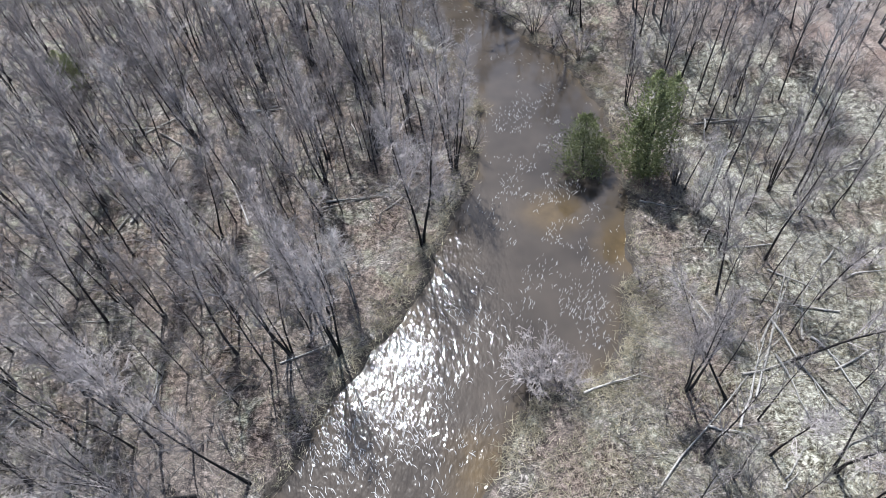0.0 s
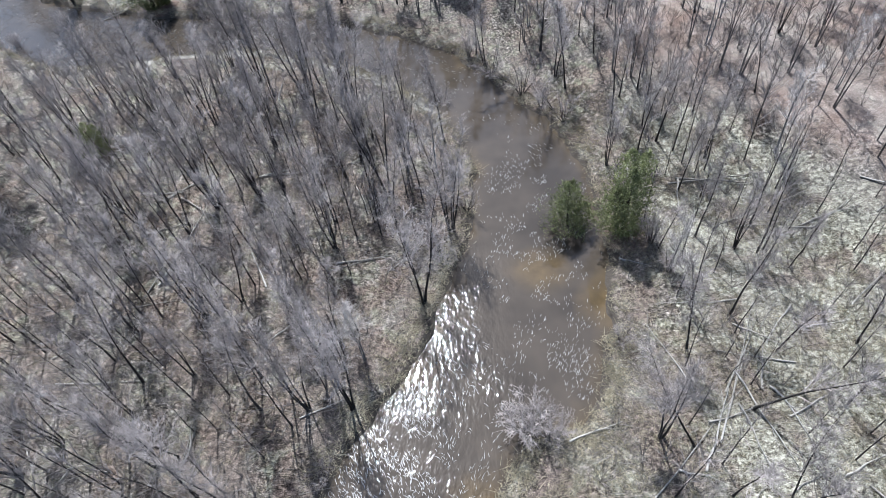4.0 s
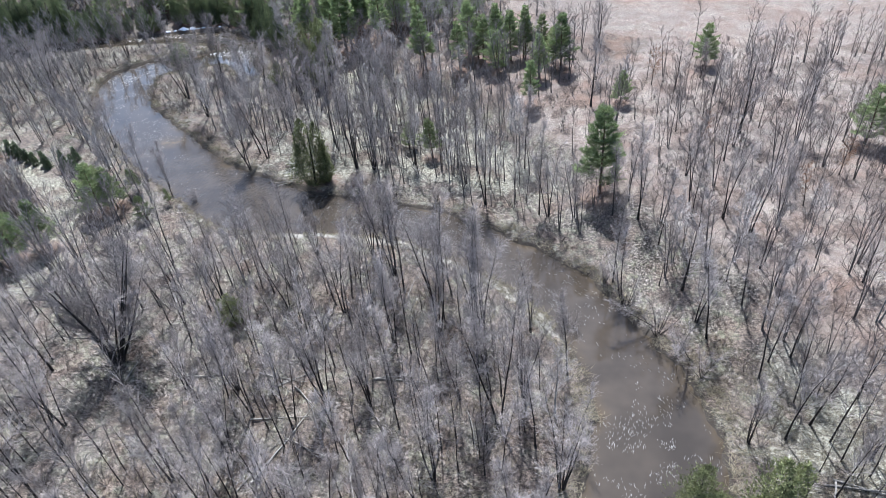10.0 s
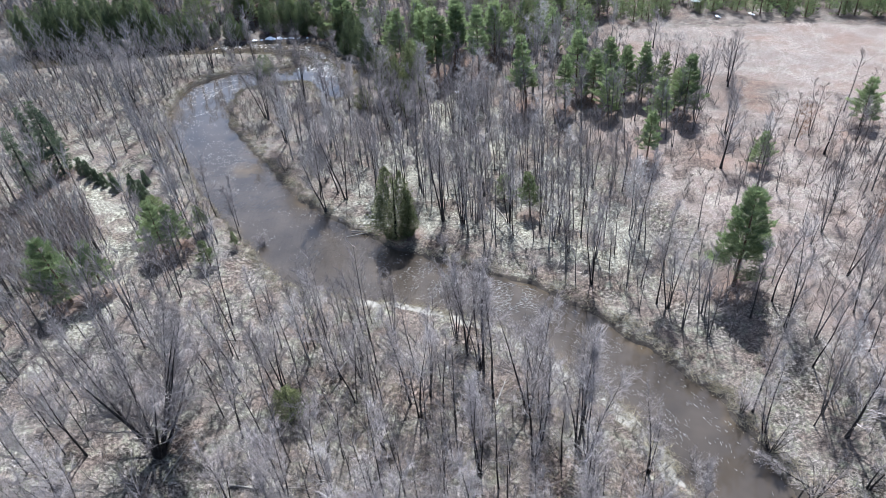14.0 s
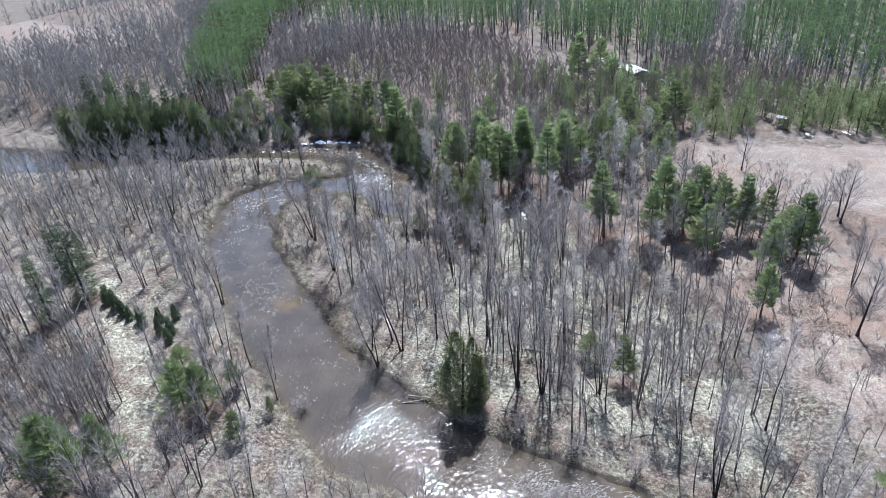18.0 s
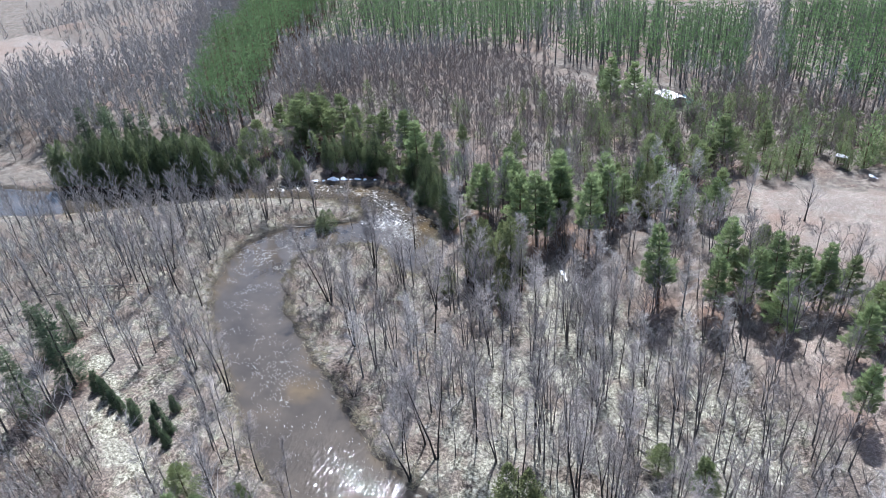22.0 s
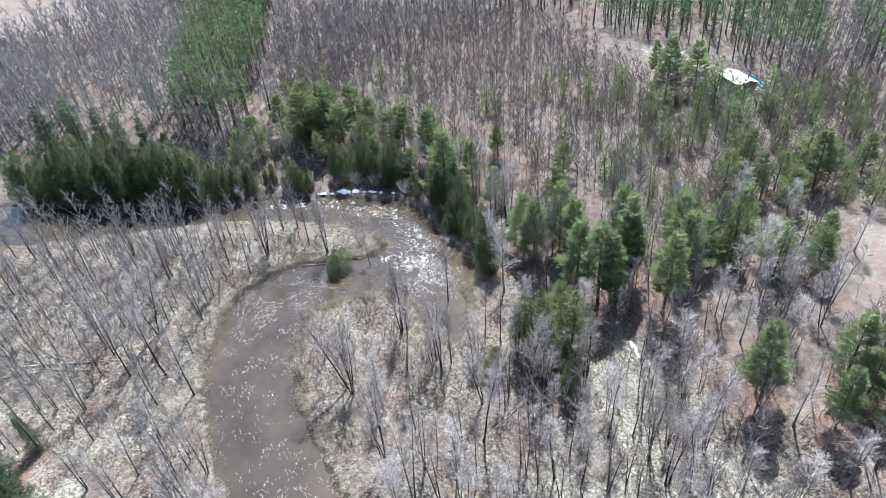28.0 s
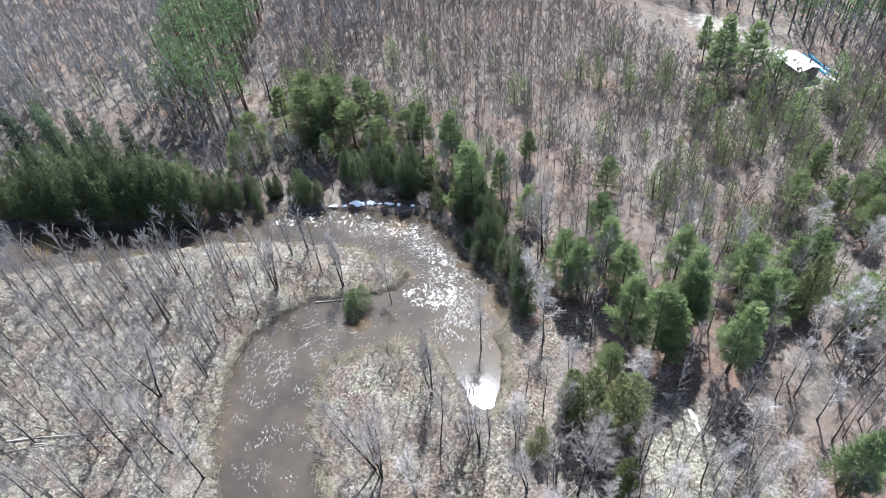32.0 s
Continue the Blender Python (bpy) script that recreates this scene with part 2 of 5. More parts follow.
    c = mix(n, l, ramp(n, l, maths(n, l, "ADD", mask("sand"), maths(n, l, "MULTIPLY_ADD", mid, 0.5, -0.25)), [(0.4, (0, 0, 0)), (0.55, (1, 1, 1))]), c, sand)
    c = mix(n, l, ramp(n, l, maths(n, l, "ADD", mask("mud"), maths(n, l, "MULTIPLY_ADD", mid, 0.5, -0.25)), [(0.4, (0, 0, 0)), (0.6, (1, 1, 1))]), c, mud)
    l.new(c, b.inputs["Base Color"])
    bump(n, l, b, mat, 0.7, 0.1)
    return m


def water_material():
    m, n, l, b = material("murky_river_water", 0.1, 0.5)
    b.inputs["IOR"].default_value = 1.333
    pos = n.new("ShaderNodeNewGeometry").outputs["Position"]
    a = n.new("ShaderNodeAttribute")
    a.attribute_name = "shallow"
    big = noise_node(n, l, pos, 0.16, 3.0)
    deep = ramp(n, l, big, [(0.35, (0.022, 0.0178, 0.0138)), (0.65, (0.039, 0.0312, 0.0238))])
    amber = ramp(n, l, big, [(0.35, (0.03, 0.0225, 0.0135)), (0.65, (0.05, 0.037, 0.022))])
    sh = ramp(n, l, maths(n, l, "ADD", a.outputs["Fac"], maths(n, l, "MULTIPLY_ADD", big, 2.6, -1.4)), [(0.3, (0, 0, 0)), (1.0, (0.8, 0.8, 0.8))])
    body = mix(n, l, sh, deep, amber)
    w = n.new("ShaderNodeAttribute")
    w.attribute_name = "foam_glint"
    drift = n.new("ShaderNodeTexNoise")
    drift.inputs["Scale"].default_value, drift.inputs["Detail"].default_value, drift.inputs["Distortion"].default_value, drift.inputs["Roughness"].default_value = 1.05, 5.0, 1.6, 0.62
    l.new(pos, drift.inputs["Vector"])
    # white for foam, with sun glitter on the chop painted in as well
    froth_glint = maths(n, l, "ADD", drift.outputs["Fac"], maths(n, l, "MULTIPLY_ADD", w.outputs["Fac"], 0.34, -0.34))
    froth_glint = ramp(n, l, froth_glint, [(0.525, (0, 0, 0)), (0.65, (0.75, 0.75, 0.75))])
    o = n.new("ShaderNodeAttribute")
    o.attribute_name = "shoal"
    bed = ramp(n, l, noise_node(n, l, pos, 0.6, 4.0), [(0.35, (0.042, 0.029, 0.0135)), (0.65, (0.078, 0.053, 0.024))])
    body = mix(n, l, ramp(n, l, maths(n, l, "ADD", o.outputs["Fac"], maths(n, l, "MULTIPLY_ADD", big, 0.8, -0.4)), [(0.3, (0, 0, 0)), (1.0, (0.7, 0.7, 0.7))]), body, bed)
    l.new(mix(n, l, froth_glint, body, (0.46, 0.45, 0.43)), b.inputs["Base Color"])
    rip = n.new("ShaderNodeMapping")
    rip.inputs["Rotation"].default_value = (0, 0, radians(30))
    rip.inputs["Scale"].default_value = (1.0, 0.55, 1.0)
    l.new(pos, rip.inputs["Vector"])
    w1 = noise_node(n, l, rip.outputs[0], 2.4, 1.5, 0.5)
    w2 = noise_node(n, l, rip.outputs[0], 7.0, 1.0, 0.5)
    calm = ramp(n, l, noise_node(n, l, pos, 0.12, 2.0), [(0.38, (0.12, 0.12, 0.12)), (0.6, (1, 1, 1))])
    f = n.new("ShaderNodeAttribute")
    f.attribute_name = "riffle"
    amp = maths(n, l, "MULTIPLY", maths(n, l, "MAXIMUM", calm, maths(n, l, "MINIMUM", f.outputs["Fac"], 0.4)), maths(n, l, "MULTIPLY_ADD", f.outputs["Fac"], 1.4, 0.055))
    h = maths(n, l, "MULTIPLY", maths(n, l, "MULTIPLY_ADD", w2, 0.22, w1), amp)
    bump(n, l, b, h, 1.0, 0.068)
    sheen = ramp(n, l, f.outputs["Fac"], [(0.0, (0.05, 0.05, 0.05)), (0.6, (0.07, 0.07, 0.07))])
    l.new(maths(n, l, "MULTIPLY_ADD", froth_glint, 0.5, sheen), b.inputs["Roughness"])
    return m


GROUND, WATER = ground_material(), water_material()
snow_m, sn, sl, sb = material("old_granular_snow", 0.7, 0.3)
sl.new(ramp(sn, sl, noise_node(sn, sl, sn.new("ShaderNodeNewGeometry").outputs["Position"], 3.0, 4.0), [(0.3, (0.55, 0.55, 0.55)), (0.6, (0.84, 0.84, 0.85))]), sb.inputs["Base Color"])

# ---------------------------------------------------------------- mesh helpers
rng = np.random.default_rng(7)


def mesh_from(name, verts, tris, mats, slot=None, smooth=False):
    me = bpy.data.meshes.new(name)
    verts, tris = np.asarray(verts, np.float32), np.asarray(tris, np.int32)
    me.vertices.add(len(verts))
    me.vertices.foreach_set("co", verts.ravel())
    me.loops.add(tris.size)
    me.loops.foreach_set("vertex_index", tris.ravel())
    k = tris.shape[1]
    me.polygons.add(len(tris))
    me.polygons.foreach_set("loop_start", np.arange(0, tris.size, k, dtype=np.int32))
    if slot is not None:
        me.polygons.foreach_set("material_index", np.asarray(slot, np.int32))
    me.polygons.foreach_set("use_smooth", np.full(len(tris), smooth))
    for m in mats:
        me.materials.append(m)
    me.update(calc_edges=True)
    me.validate()
    return me


def part(name, mesh, parent, label=""):
    ob = new(name, mesh)
    ob.parent = parent
    return tagged(ob, label) if label else ob


class Soup:
    """Gathers tubes, twigs and tufts as vertices and triangles."""

    def __init__(self):
        self.v, self.t, self.n = [], [], 0

    def add(self, v, t):
        self.v.append(np.asarray(v, np.float32))
        self.t.append(np.asarray(t, np.int32) + self.n)
        self.n += len(v)

    def tube(self, pts, radii, k=5):
        pts, radii = np.asarray(pts, float), np.asarray(radii, float)
        way = np.gradient(pts, axis=0)
        way /= np.linalg.norm(way, axis=1, keepdims=True) + 1e-9
        ref = np.where(np.abs(way[:, 2:3]) > 0.9, [[1.0, 0, 0]], [[0, 0, 1.0]])
        a = np.cross(way, ref)
        a /= np.linalg.norm(a, axis=1, keepdims=True) + 1e-9
        b = np.cross(way, a)
        ang = np.arange(k) * 2 * np.pi / k
        ring = pts[:, None] + radii[:, None, None] * (np.cos(ang)[None, :, None] * a[:, None] + np.sin(ang)[None, :, None] * b[:, None])
        v = np.concatenate([ring.reshape(-1, 3), pts[-1:]])
        i, j = np.meshgrid(np.arange(len(pts) - 1), np.arange(k), indexing="ij")
        q0, q1 = (i * k + j).ravel(), (i * k + (j + 1) % k).ravel()
        t = np.concatenate([np.stack([q0, q1, q1 + k], 1), np.stack([q0, q1 + k, q0 + k], 1)])
        e = (len(pts) - 1) * k + np.arange(k)
        cap = np.stack([e, np.roll(e, -1), np.full(k, len(v) - 1)], 1)
        self.add(v, np.concatenate([t, cap]))

    def spikes(self, p, d, length, r, faces=3):
        """Thin three-sided tapering twigs from p along d; far ones leave one face out."""
        p, d = np.asarray(p, float), np.asarray(d, float)
        m = len(p)
        if not m:
            return
        d = d / (np.linalg.norm(d, axis=1, keepdims=True) + 1e-9)
        ref = np.where(np.abs(d[:, 2:3]) > 0.9, [[1.0, 0, 0]], [[0, 0, 1.0]])
        a = np.cross(d, ref)
        a /= np.linalg.norm(a, axis=1, keepdims=True) + 1e-9
        b = np.cross(d, a)
        r = np.broadcast_to(r, m)[:, None]
        length = np.broadcast_to(length, m)[:, None]
        v = np.stack([p + r * a, p + r * (-0.5 * a + 0.87 * b), p + r * (-0.5 * a - 0.87 * b), p + d * length], 1).reshape(-1, 3)
        o = np.arange(m)[:, None] * 4
        self.add(v, np.concatenate([o + [0, 1, 3], o + [1, 2, 3], o + [2, 0, 3]][:faces]))

    def tufts(self, p, d, length, width, flat=0.0):
        """Leafy sprays: two thin crossing blades, bent along their length."""
        p, d = np.asarray(p, float), np.asarray(d, float)
        m = len(p)
        d = d / (np.linalg.norm(d, axis=1, keepdims=True) + 1e-9)
        ref = rng.normal(size=(m, 3)) * (1 - flat) + (0, 0, 2.0 * flat)
        a = np.cross(d, ref)
        a /= np.linalg.norm(a, axis=1, keepdims=True) + 1e-9
        b = np.cross(d, a)
        length, width = np.broadcast_to(length, m)[:, None], np.broadcast_to(width, m)[:, None]
        c = p + d * length * 0.45
        v = np.stack([p, c + width * (a + 0.25 * b), c + width * (0.25 * b - a), c + width * (b + 0.25 * a), c + width * (0.25 * a - b), p + d * length], 1).reshape(-1, 3)
        o = np.arange(m)[:, None] * 6
        self.add(v, np.concatenate([o + f for f in ([0, 2, 1], [1, 2, 5], [0, 4, 3], [3, 4, 5])]))

    def done(self):
        return np.concatenate(self.v), np.concatenate(self.t)


def smooth01(x):
    x = np.clip(x, 0, 1)
    return x * x * (3 - 2 * x)


def vnoise(x, y, size, seed):
    """Smooth random relief between 0 and 1, with bumps of that size in metres."""
    table = np.random.default_rng(seed).random((257, 257))
    x, y = np.asarray(x, float) / size + 1000.0, np.asarray(y, float) / size + 1000.0
    i, j = np.floor(x).astype(int), np.floor(y).astype(int)
    u, w = smooth01(x - i), smooth01(y - j)
    i, j = i % 256, j % 256
    return (table[i, j] * (1 - u) + table[i + 1, j] * u) * (1 - w) + (table[i, j + 1] * (1 - u) + table[i + 1, j + 1] * u) * w


# ---------------------------------------------------------------- plan of the land
BANK_WEST = [(-40, -60), (-26, -20), (-12, 12), (-8, 20), (-5, 24), (-3, 28), (-1, 33), (1, 37), (2, 44), (2, 51), (-2, 60), (-6, 64), (-10, 67), (-14, 69), (-19, 71), (-24, 73.5), (-31, 74), (-38, 73), (-49, 70.5), (-56, 73), (-64, 78), (-73, 83), (-82, 90), (-94, 99), (-103, 108), (-107, 116), (-108, 122), (-106, 130), (-101, 134), (-94, 138), (-93, 143), (-98, 144), (-108, 143.5), (-122, 138), (-135, 129), (-151, 117), (-180, 104), (-230, 100)]
BANK_EAST = [(-26, -60), (-12, -20), (1, 12), (3, 16), (5, 18.5), (10, 19.5), (12, 24), (13, 29), (14.5, 35), (14.5, 42), (14, 50), (12, 55), (8, 61), (2, 69), (-1, 72), (-7, 75), (-12, 78), (-22, 82.5), (-37, 82), (-43, 83.5), (-56, 87), (-63, 90.5), (-73, 98), (-81, 103), (-88, 108), (-94, 115), (-96.5, 121), (-95, 125), (-92, 128), (-88, 131), (-84, 132), (-79, 127), (-74, 124), (-73.4, 128), (-74.6, 132.4), (-78.2, 136.4), (-76.4, 138.6), (-77.4, 141.6), (-80, 145), (-85, 147), (-90, 152), (-96, 155), (-102, 154), (-113, 150), (-125, 143), (-135, 136), (-153, 129), (-180, 120), (-230, 118)]
TERRACE = [(200, -40), (60, 12), (30, 42), (15, 60), (5, 74), (-10, 92), (-26, 112), (-44, 127), (-62, 138), (-76, 150), (-90, 160), (-105, 163), (-125, 158), (-150, 145), (-180, 133), (-300, 125)]
FIELD = [(-24, 149), (-25, 168), (5, 177), (60, 182), (70, 150), (25, 141), (2, 146)]
YARD = [(-64, 229), (-59, 226.5), (-53, 221.5), (-48, 216), (-43, 212)]
FAR_FIELD = [(-300, 160), (-232, 176), (-216, 196), (-226, 206), (-300, 214)]
TRACK = [(-112, 90), (-103, 86), (-96, 82), (-88, 77.6), (-79.8, 72), (-75, 66), (-71, 57), (-69, 48)]


def rounded(poly, times=2):
    poly = np.asarray(poly, float)
    for _ in range(times):
        a, b = poly[:-1] * 0.75 + poly[1:] * 0.25, poly[:-1] * 0.25 + poly[1:] * 0.75
        poly = np.concatenate([poly[:1], np.stack([a, b], 1).reshape(-1, 2), poly[-1:]])
    return poly


def seg_dist(p, poly):
    d = np.full(len(p), 1e9)
    for a, b in zip(poly[:-1], poly[1:]):
        ab = b - a
        t = np.clip(((p - a) @ ab) / (ab @ ab), 0, 1)
        d = np.minimum(d, np.hypot(*(p - (a + t[:, None] * ab)).T))
    return d


def inside(p, poly):
    poly, c = np.asarray(poly, float), np.zeros(len(p), bool)
    for a, b in zip(poly, np.roll(poly, -1, 0)):
        cross = (a[1] > p[:, 1]) != (b[1] > p[:, 1])
        c ^= cross & (p[:, 0] < (b[0] - a[0]) * (p[:, 1] - a[1]) / (b[1] - a[1] + 1e-12) + a[0])
    return c


WEST, EAST, EDGE = rounded(BANK_WEST, 2), rounded(BANK_EAST, 2), rounded(TERRACE, 1)
RIVER = np.concatenate([WEST, EAST[::-1]])
UPLAND = np.concatenate([EDGE, [(-300, 3000), (3000, 3000), (3000, -40)]])


def shore(p):
    """Metres from the waterline: land is positive, water negative."""
    d = np.minimum(seg_dist(p, WEST), seg_dist(p, EAST))
    d = np.where(inside(p, RIVER), -d, d)
    return d + 0.9 * (vnoise(p[:, 0], p[:, 1], 2.2, 3) - 0.5) + 0.5 * (vnoise(p[:, 0], p[:, 1], 0.9, 4) - 0.5)


def terrace(p):
    d = seg_dist(p, EDGE)
    return np.where(inside(p, UPLAND), d, -d)


def land(p, s=None):
    p = np.asarray(p, float).reshape(-1, 2)
    s = shore(p) if s is None else s
    d = terrace(p)
    up = 4.6 * smooth01((d + 3) / 20) + 0.045 * np.clip(d - 17, 0, 170)
    rough = 0.5 * (vnoise(p[:, 0], p[:, 1], 7.0, 5) - 0.5) + 0.3 * (vnoise(p[:, 0], p[:, 1], 1.8, 6) - 0.5)
    bank = np.where(s > 0, 0.62 * np.tanh(s / 0.35), 0.9 * np.tanh(s / 1.6))
    return bank + smooth01(s / 4) * (up + 0.15) + smooth01(s / 2) * rough


def spread(lo, hi, step, far, low=(), high=()):
    """Grid lines that are close together in the middle and wider and wider outside."""
    mid, out, x, w = np.concatenate([np.asarray(low), np.arange(lo, hi, step), np.asarray(high)]), [], 0.0, step * 3
    while x < far:
        w *= 1.28
        x += w
        out.append(x)
    out = np.array(out)
    return np.concatenate([(mid[0] - out)[::-1], mid, mid[-1] + out])


gx, gy = spread(-165.0, 50.0, 0.8, 4000.0, np.arange(-258, -166, 3.0), np.arange(51, 82, 3.0)), spread(2.0, 165.0, 0.8, 4000.0, (), np.arange(166, 242, 2.0))
GX, GY = np.meshgrid(gx, gy, indexing="ij")
P = np.stack([GX.ravel(), GY.ravel()], 1)
S, D = shore(P), terrace(P)
Z = land(P, S)
ii, jj = np.meshgrid(np.arange(len(gx) - 1), np.arange(len(gy) - 1), indexing="ij")
q = (ii * len(gy) + jj).ravel()
quads = np.stack([q, q + len(gy), q + len(gy) + 1, q + 1], 1)
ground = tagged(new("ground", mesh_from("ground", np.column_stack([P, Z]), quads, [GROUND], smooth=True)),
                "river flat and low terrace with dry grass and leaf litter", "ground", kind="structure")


def field_of(mesh, name, values):
    a = mesh.attributes.new(name, "FLOAT", "POINT")
    a.data.foreach_set("value", np.asarray(values, np.float32))


north = (seg_dist(P, EAST) < seg_dist(P, WEST)) * smooth01((-70 - P[:, 0]) / 4) * smooth01((P[:, 1] - 128 - 0.45 * (P[:, 0] + 150)) / 4)
track_d = seg_dist(P, np.asarray(TRACK, float))
east_flat = smooth01((P[:, 0] - 12) / 12) * smooth01((12 - D) / 10) * smooth01((70 - P[:, 1]) / 12)
bend = smooth01((P[:, 0] + 66) / 14) * smooth01((P[:, 1] - 84) / 4) * smooth01((8 - D) / 8) * (P[:, 0] < 4)
west_flat = smooth01((-34 - P[:, 0]) / 10) * smooth01((66 - P[:, 1]) / 8)
bank_grass = smooth01((3.5 - S) / 3) * (S > 0)
in_field = inside(P, FIELD) | inside(P, FAR_FIELD)
in_yard = smooth01((6.6 - seg_dist(P, np.asarray(YARD, float))) / 3.0)
field_of(ground.data, "straw", np.clip(np.maximum.reduce([0.75 * east_flat, 0.42 * bank_grass, 0.6 * bend, 0.3 * west_flat, 0.4 * smooth01((-96 - P[:, 0]) / 6) * smooth01((6 - D) / 8), 0.5 * in_field, 1.0 * smooth01((2.7 - track_d) / 1.6), 0.35 * smooth01((6 - D) / 10)]) * (1 - north), 0, 1))
field_of(ground.data, "litter", smooth01((D - 2) / 12) * (0.9 - 0.1 * in_field))
ledge = smooth01((2.6 - S) / 1.2) * (S > 0.2) * (seg_dist(P, WEST) < seg_dist(P, EAST)) * (P[:, 1] > 58) * (P[:, 1] < 78) * smooth01((P[:, 0] + 46) / 8) * smooth01((4 - P[:, 0]) / 3)
field_of(ground.data, "sand", np.clip(0.75 * ledge + in_yard * 0.5 + 0.9 * smooth01((3.4 - seg_dist(P, np.array([(-105, 161.5), (-102, 164)]))) / 2.4), 0, 1))
field_of(ground.data, "duff", smooth01((D - 4) / 10) * np.maximum(smooth01((P[:, 1] - 120) / 25), smooth01((-90 - P[:, 0]) / 20)) * (1 - 0.6 * in_field) * (1 - smooth01((P[:, 0] - 2) / 12) * smooth01((184 - P[:, 1]) / 8) * (1 - 0.5 * in_field)) + north * smooth01(S / 1.0) * smooth01((14 - D) / 6))
field_of(ground.data, "leafy", smooth01((4 - P[:, 0]) / 6) * smooth01((P[:, 0] + 34) / 14) * smooth01((74 - P[:, 1]) / 6) * 0.65 + 0.1 * smooth01((P[:, 1] - 80) / 6) * smooth01((130 - P[:, 1]) / 10) * smooth01((4 - D) / 6) * (P[:, 0] > -78))
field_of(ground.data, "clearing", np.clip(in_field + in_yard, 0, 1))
field_of(ground.data, "mud", smooth01((0.75 - S) / 0.7))

wx, wy = np.arange(-232.0, 24.0, 1.0), np.arange(-62.0, 160.0, 1.0)
WX, WY = np.meshgrid(wx, wy, indexing="ij")
WP = np.stack([WX.ravel(), WY.ravel()], 1)
WS = shore(WP)
ii, jj = np.meshgrid(np.arange(len(wx) - 1), np.arange(len(wy) - 1), indexing="ij")
q = (ii * len(wy) + jj).ravel()
wq = np.stack([q, q + len(wy), q + len(wy) + 1, q + 1], 1)
wq = wq[(WS[wq] < 1.2).any(1)]
keep, back = np.unique(wq, return_inverse=True)
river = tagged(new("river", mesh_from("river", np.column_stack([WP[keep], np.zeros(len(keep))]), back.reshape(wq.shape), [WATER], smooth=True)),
               "murky brown river winding between wooded banks", "river", kind="structure")
WK = WP[keep]
field_of(river.data, "shallow", smooth01((WS[keep] + 2.6) / 3.6))
riffle = np.maximum.reduce([w * np.exp(-((WK[:, 0] - cx) ** 2 + (WK[:, 1] - cy) ** 2) / r ** 2) for cx, cy, r, w in ((-9, 11, 8, 1.8), (-7, 15, 7, 1.7), (-4, 22, 6.5, 1.2), (-1, 28, 5.5, 1), (1, 34, 4.5, 1), (3, 14, 5, 0.9), (4, 21, 5, 0.7), (-40, 79, 12, 1.2), (-54, 81, 10, 1.2), (-66, 86, 8, 0.9), (-85, 141, 4.5, 0.22), (-89, 145.5, 5, 0.5), (-96, 150, 6, 1.2), (-105, 150, 7, 1.4))])
field_of(river.data, "riffle", riffle)
SHOALS = ((-80, 141.5, 2.6), (-95.5, 131, 1.8), (-75, 95, 3.0), (12.6, 31, 2.6), (8, 35, 3.0), (-100, 150.4, 2.6), (1, 13.5, 3.0), (-151, 125, 3.5))
field_of(river.data, "shoal", np.maximum.reduce([np.exp(-((WK[:, 0] - cx) ** 2 + (WK[:, 1] - cy) ** 2) / r ** 2) for cx, cy, r in SHOALS]))
# foam runs along these lines; their white also stands in for sun glints
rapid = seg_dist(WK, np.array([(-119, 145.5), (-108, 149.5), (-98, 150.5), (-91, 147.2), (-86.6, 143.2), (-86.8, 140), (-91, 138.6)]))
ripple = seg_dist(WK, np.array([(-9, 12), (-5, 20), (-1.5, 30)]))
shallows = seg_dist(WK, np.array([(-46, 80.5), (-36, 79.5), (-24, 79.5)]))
field_of(river.data, "foam_glint", np.maximum.reduce([0.97 * smooth01((5.0 - rapid) / 4), 0.55 * smooth01((3.5 - ripple) / 3), 0.6 * smooth01((3.2 - shallows) / 2.5)]))

FOAM_POOLS = ((6, 40, 9), (8, 28, 8), (6, 50, 7), (-2, 66, 6), (2, 16, 6), (-44, 78, 12), (-60, 84, 10), (-75, 92, 7), (-92, 106, 8), (-102, 117, 9), (-100, 129, 7), (-84, 138, 9), (-95, 150, 9), (-12, 74, 6), (-30, 80, 5), (-38, 81, 5), (-22, 79.5, 5), (-106, 124, 8), (-98, 112, 8), (-97, 121, 6), (-82, 98, 7), (9, 36, 6), (10, 46, 6), (10, 24, 5))
RAPIDS = ((-82, 136, 3.5), (-84, 140, 4), (-87, 144, 4), (-91, 147.5, 4), (-97, 150, 4), (-104, 150, 4), (-7, 15, 5), (-5, 19, 5), (-3, 24, 4.5), (-32, 79, 4), (-24, 79, 4))
foam_m, fn, fl, fb = material("floating_foam", 0.8, 0.3)
fl.new(ramp(fn, fl, noise_node(fn, fl, fn.new("ShaderNodeNewGeometry").outputs["Position"], 6.0, 3.0), [(0.3, (0.13, 0.123, 0.112)), (0.65, (0.33, 0.32, 0.3))]), fb.inputs["Base Color"])


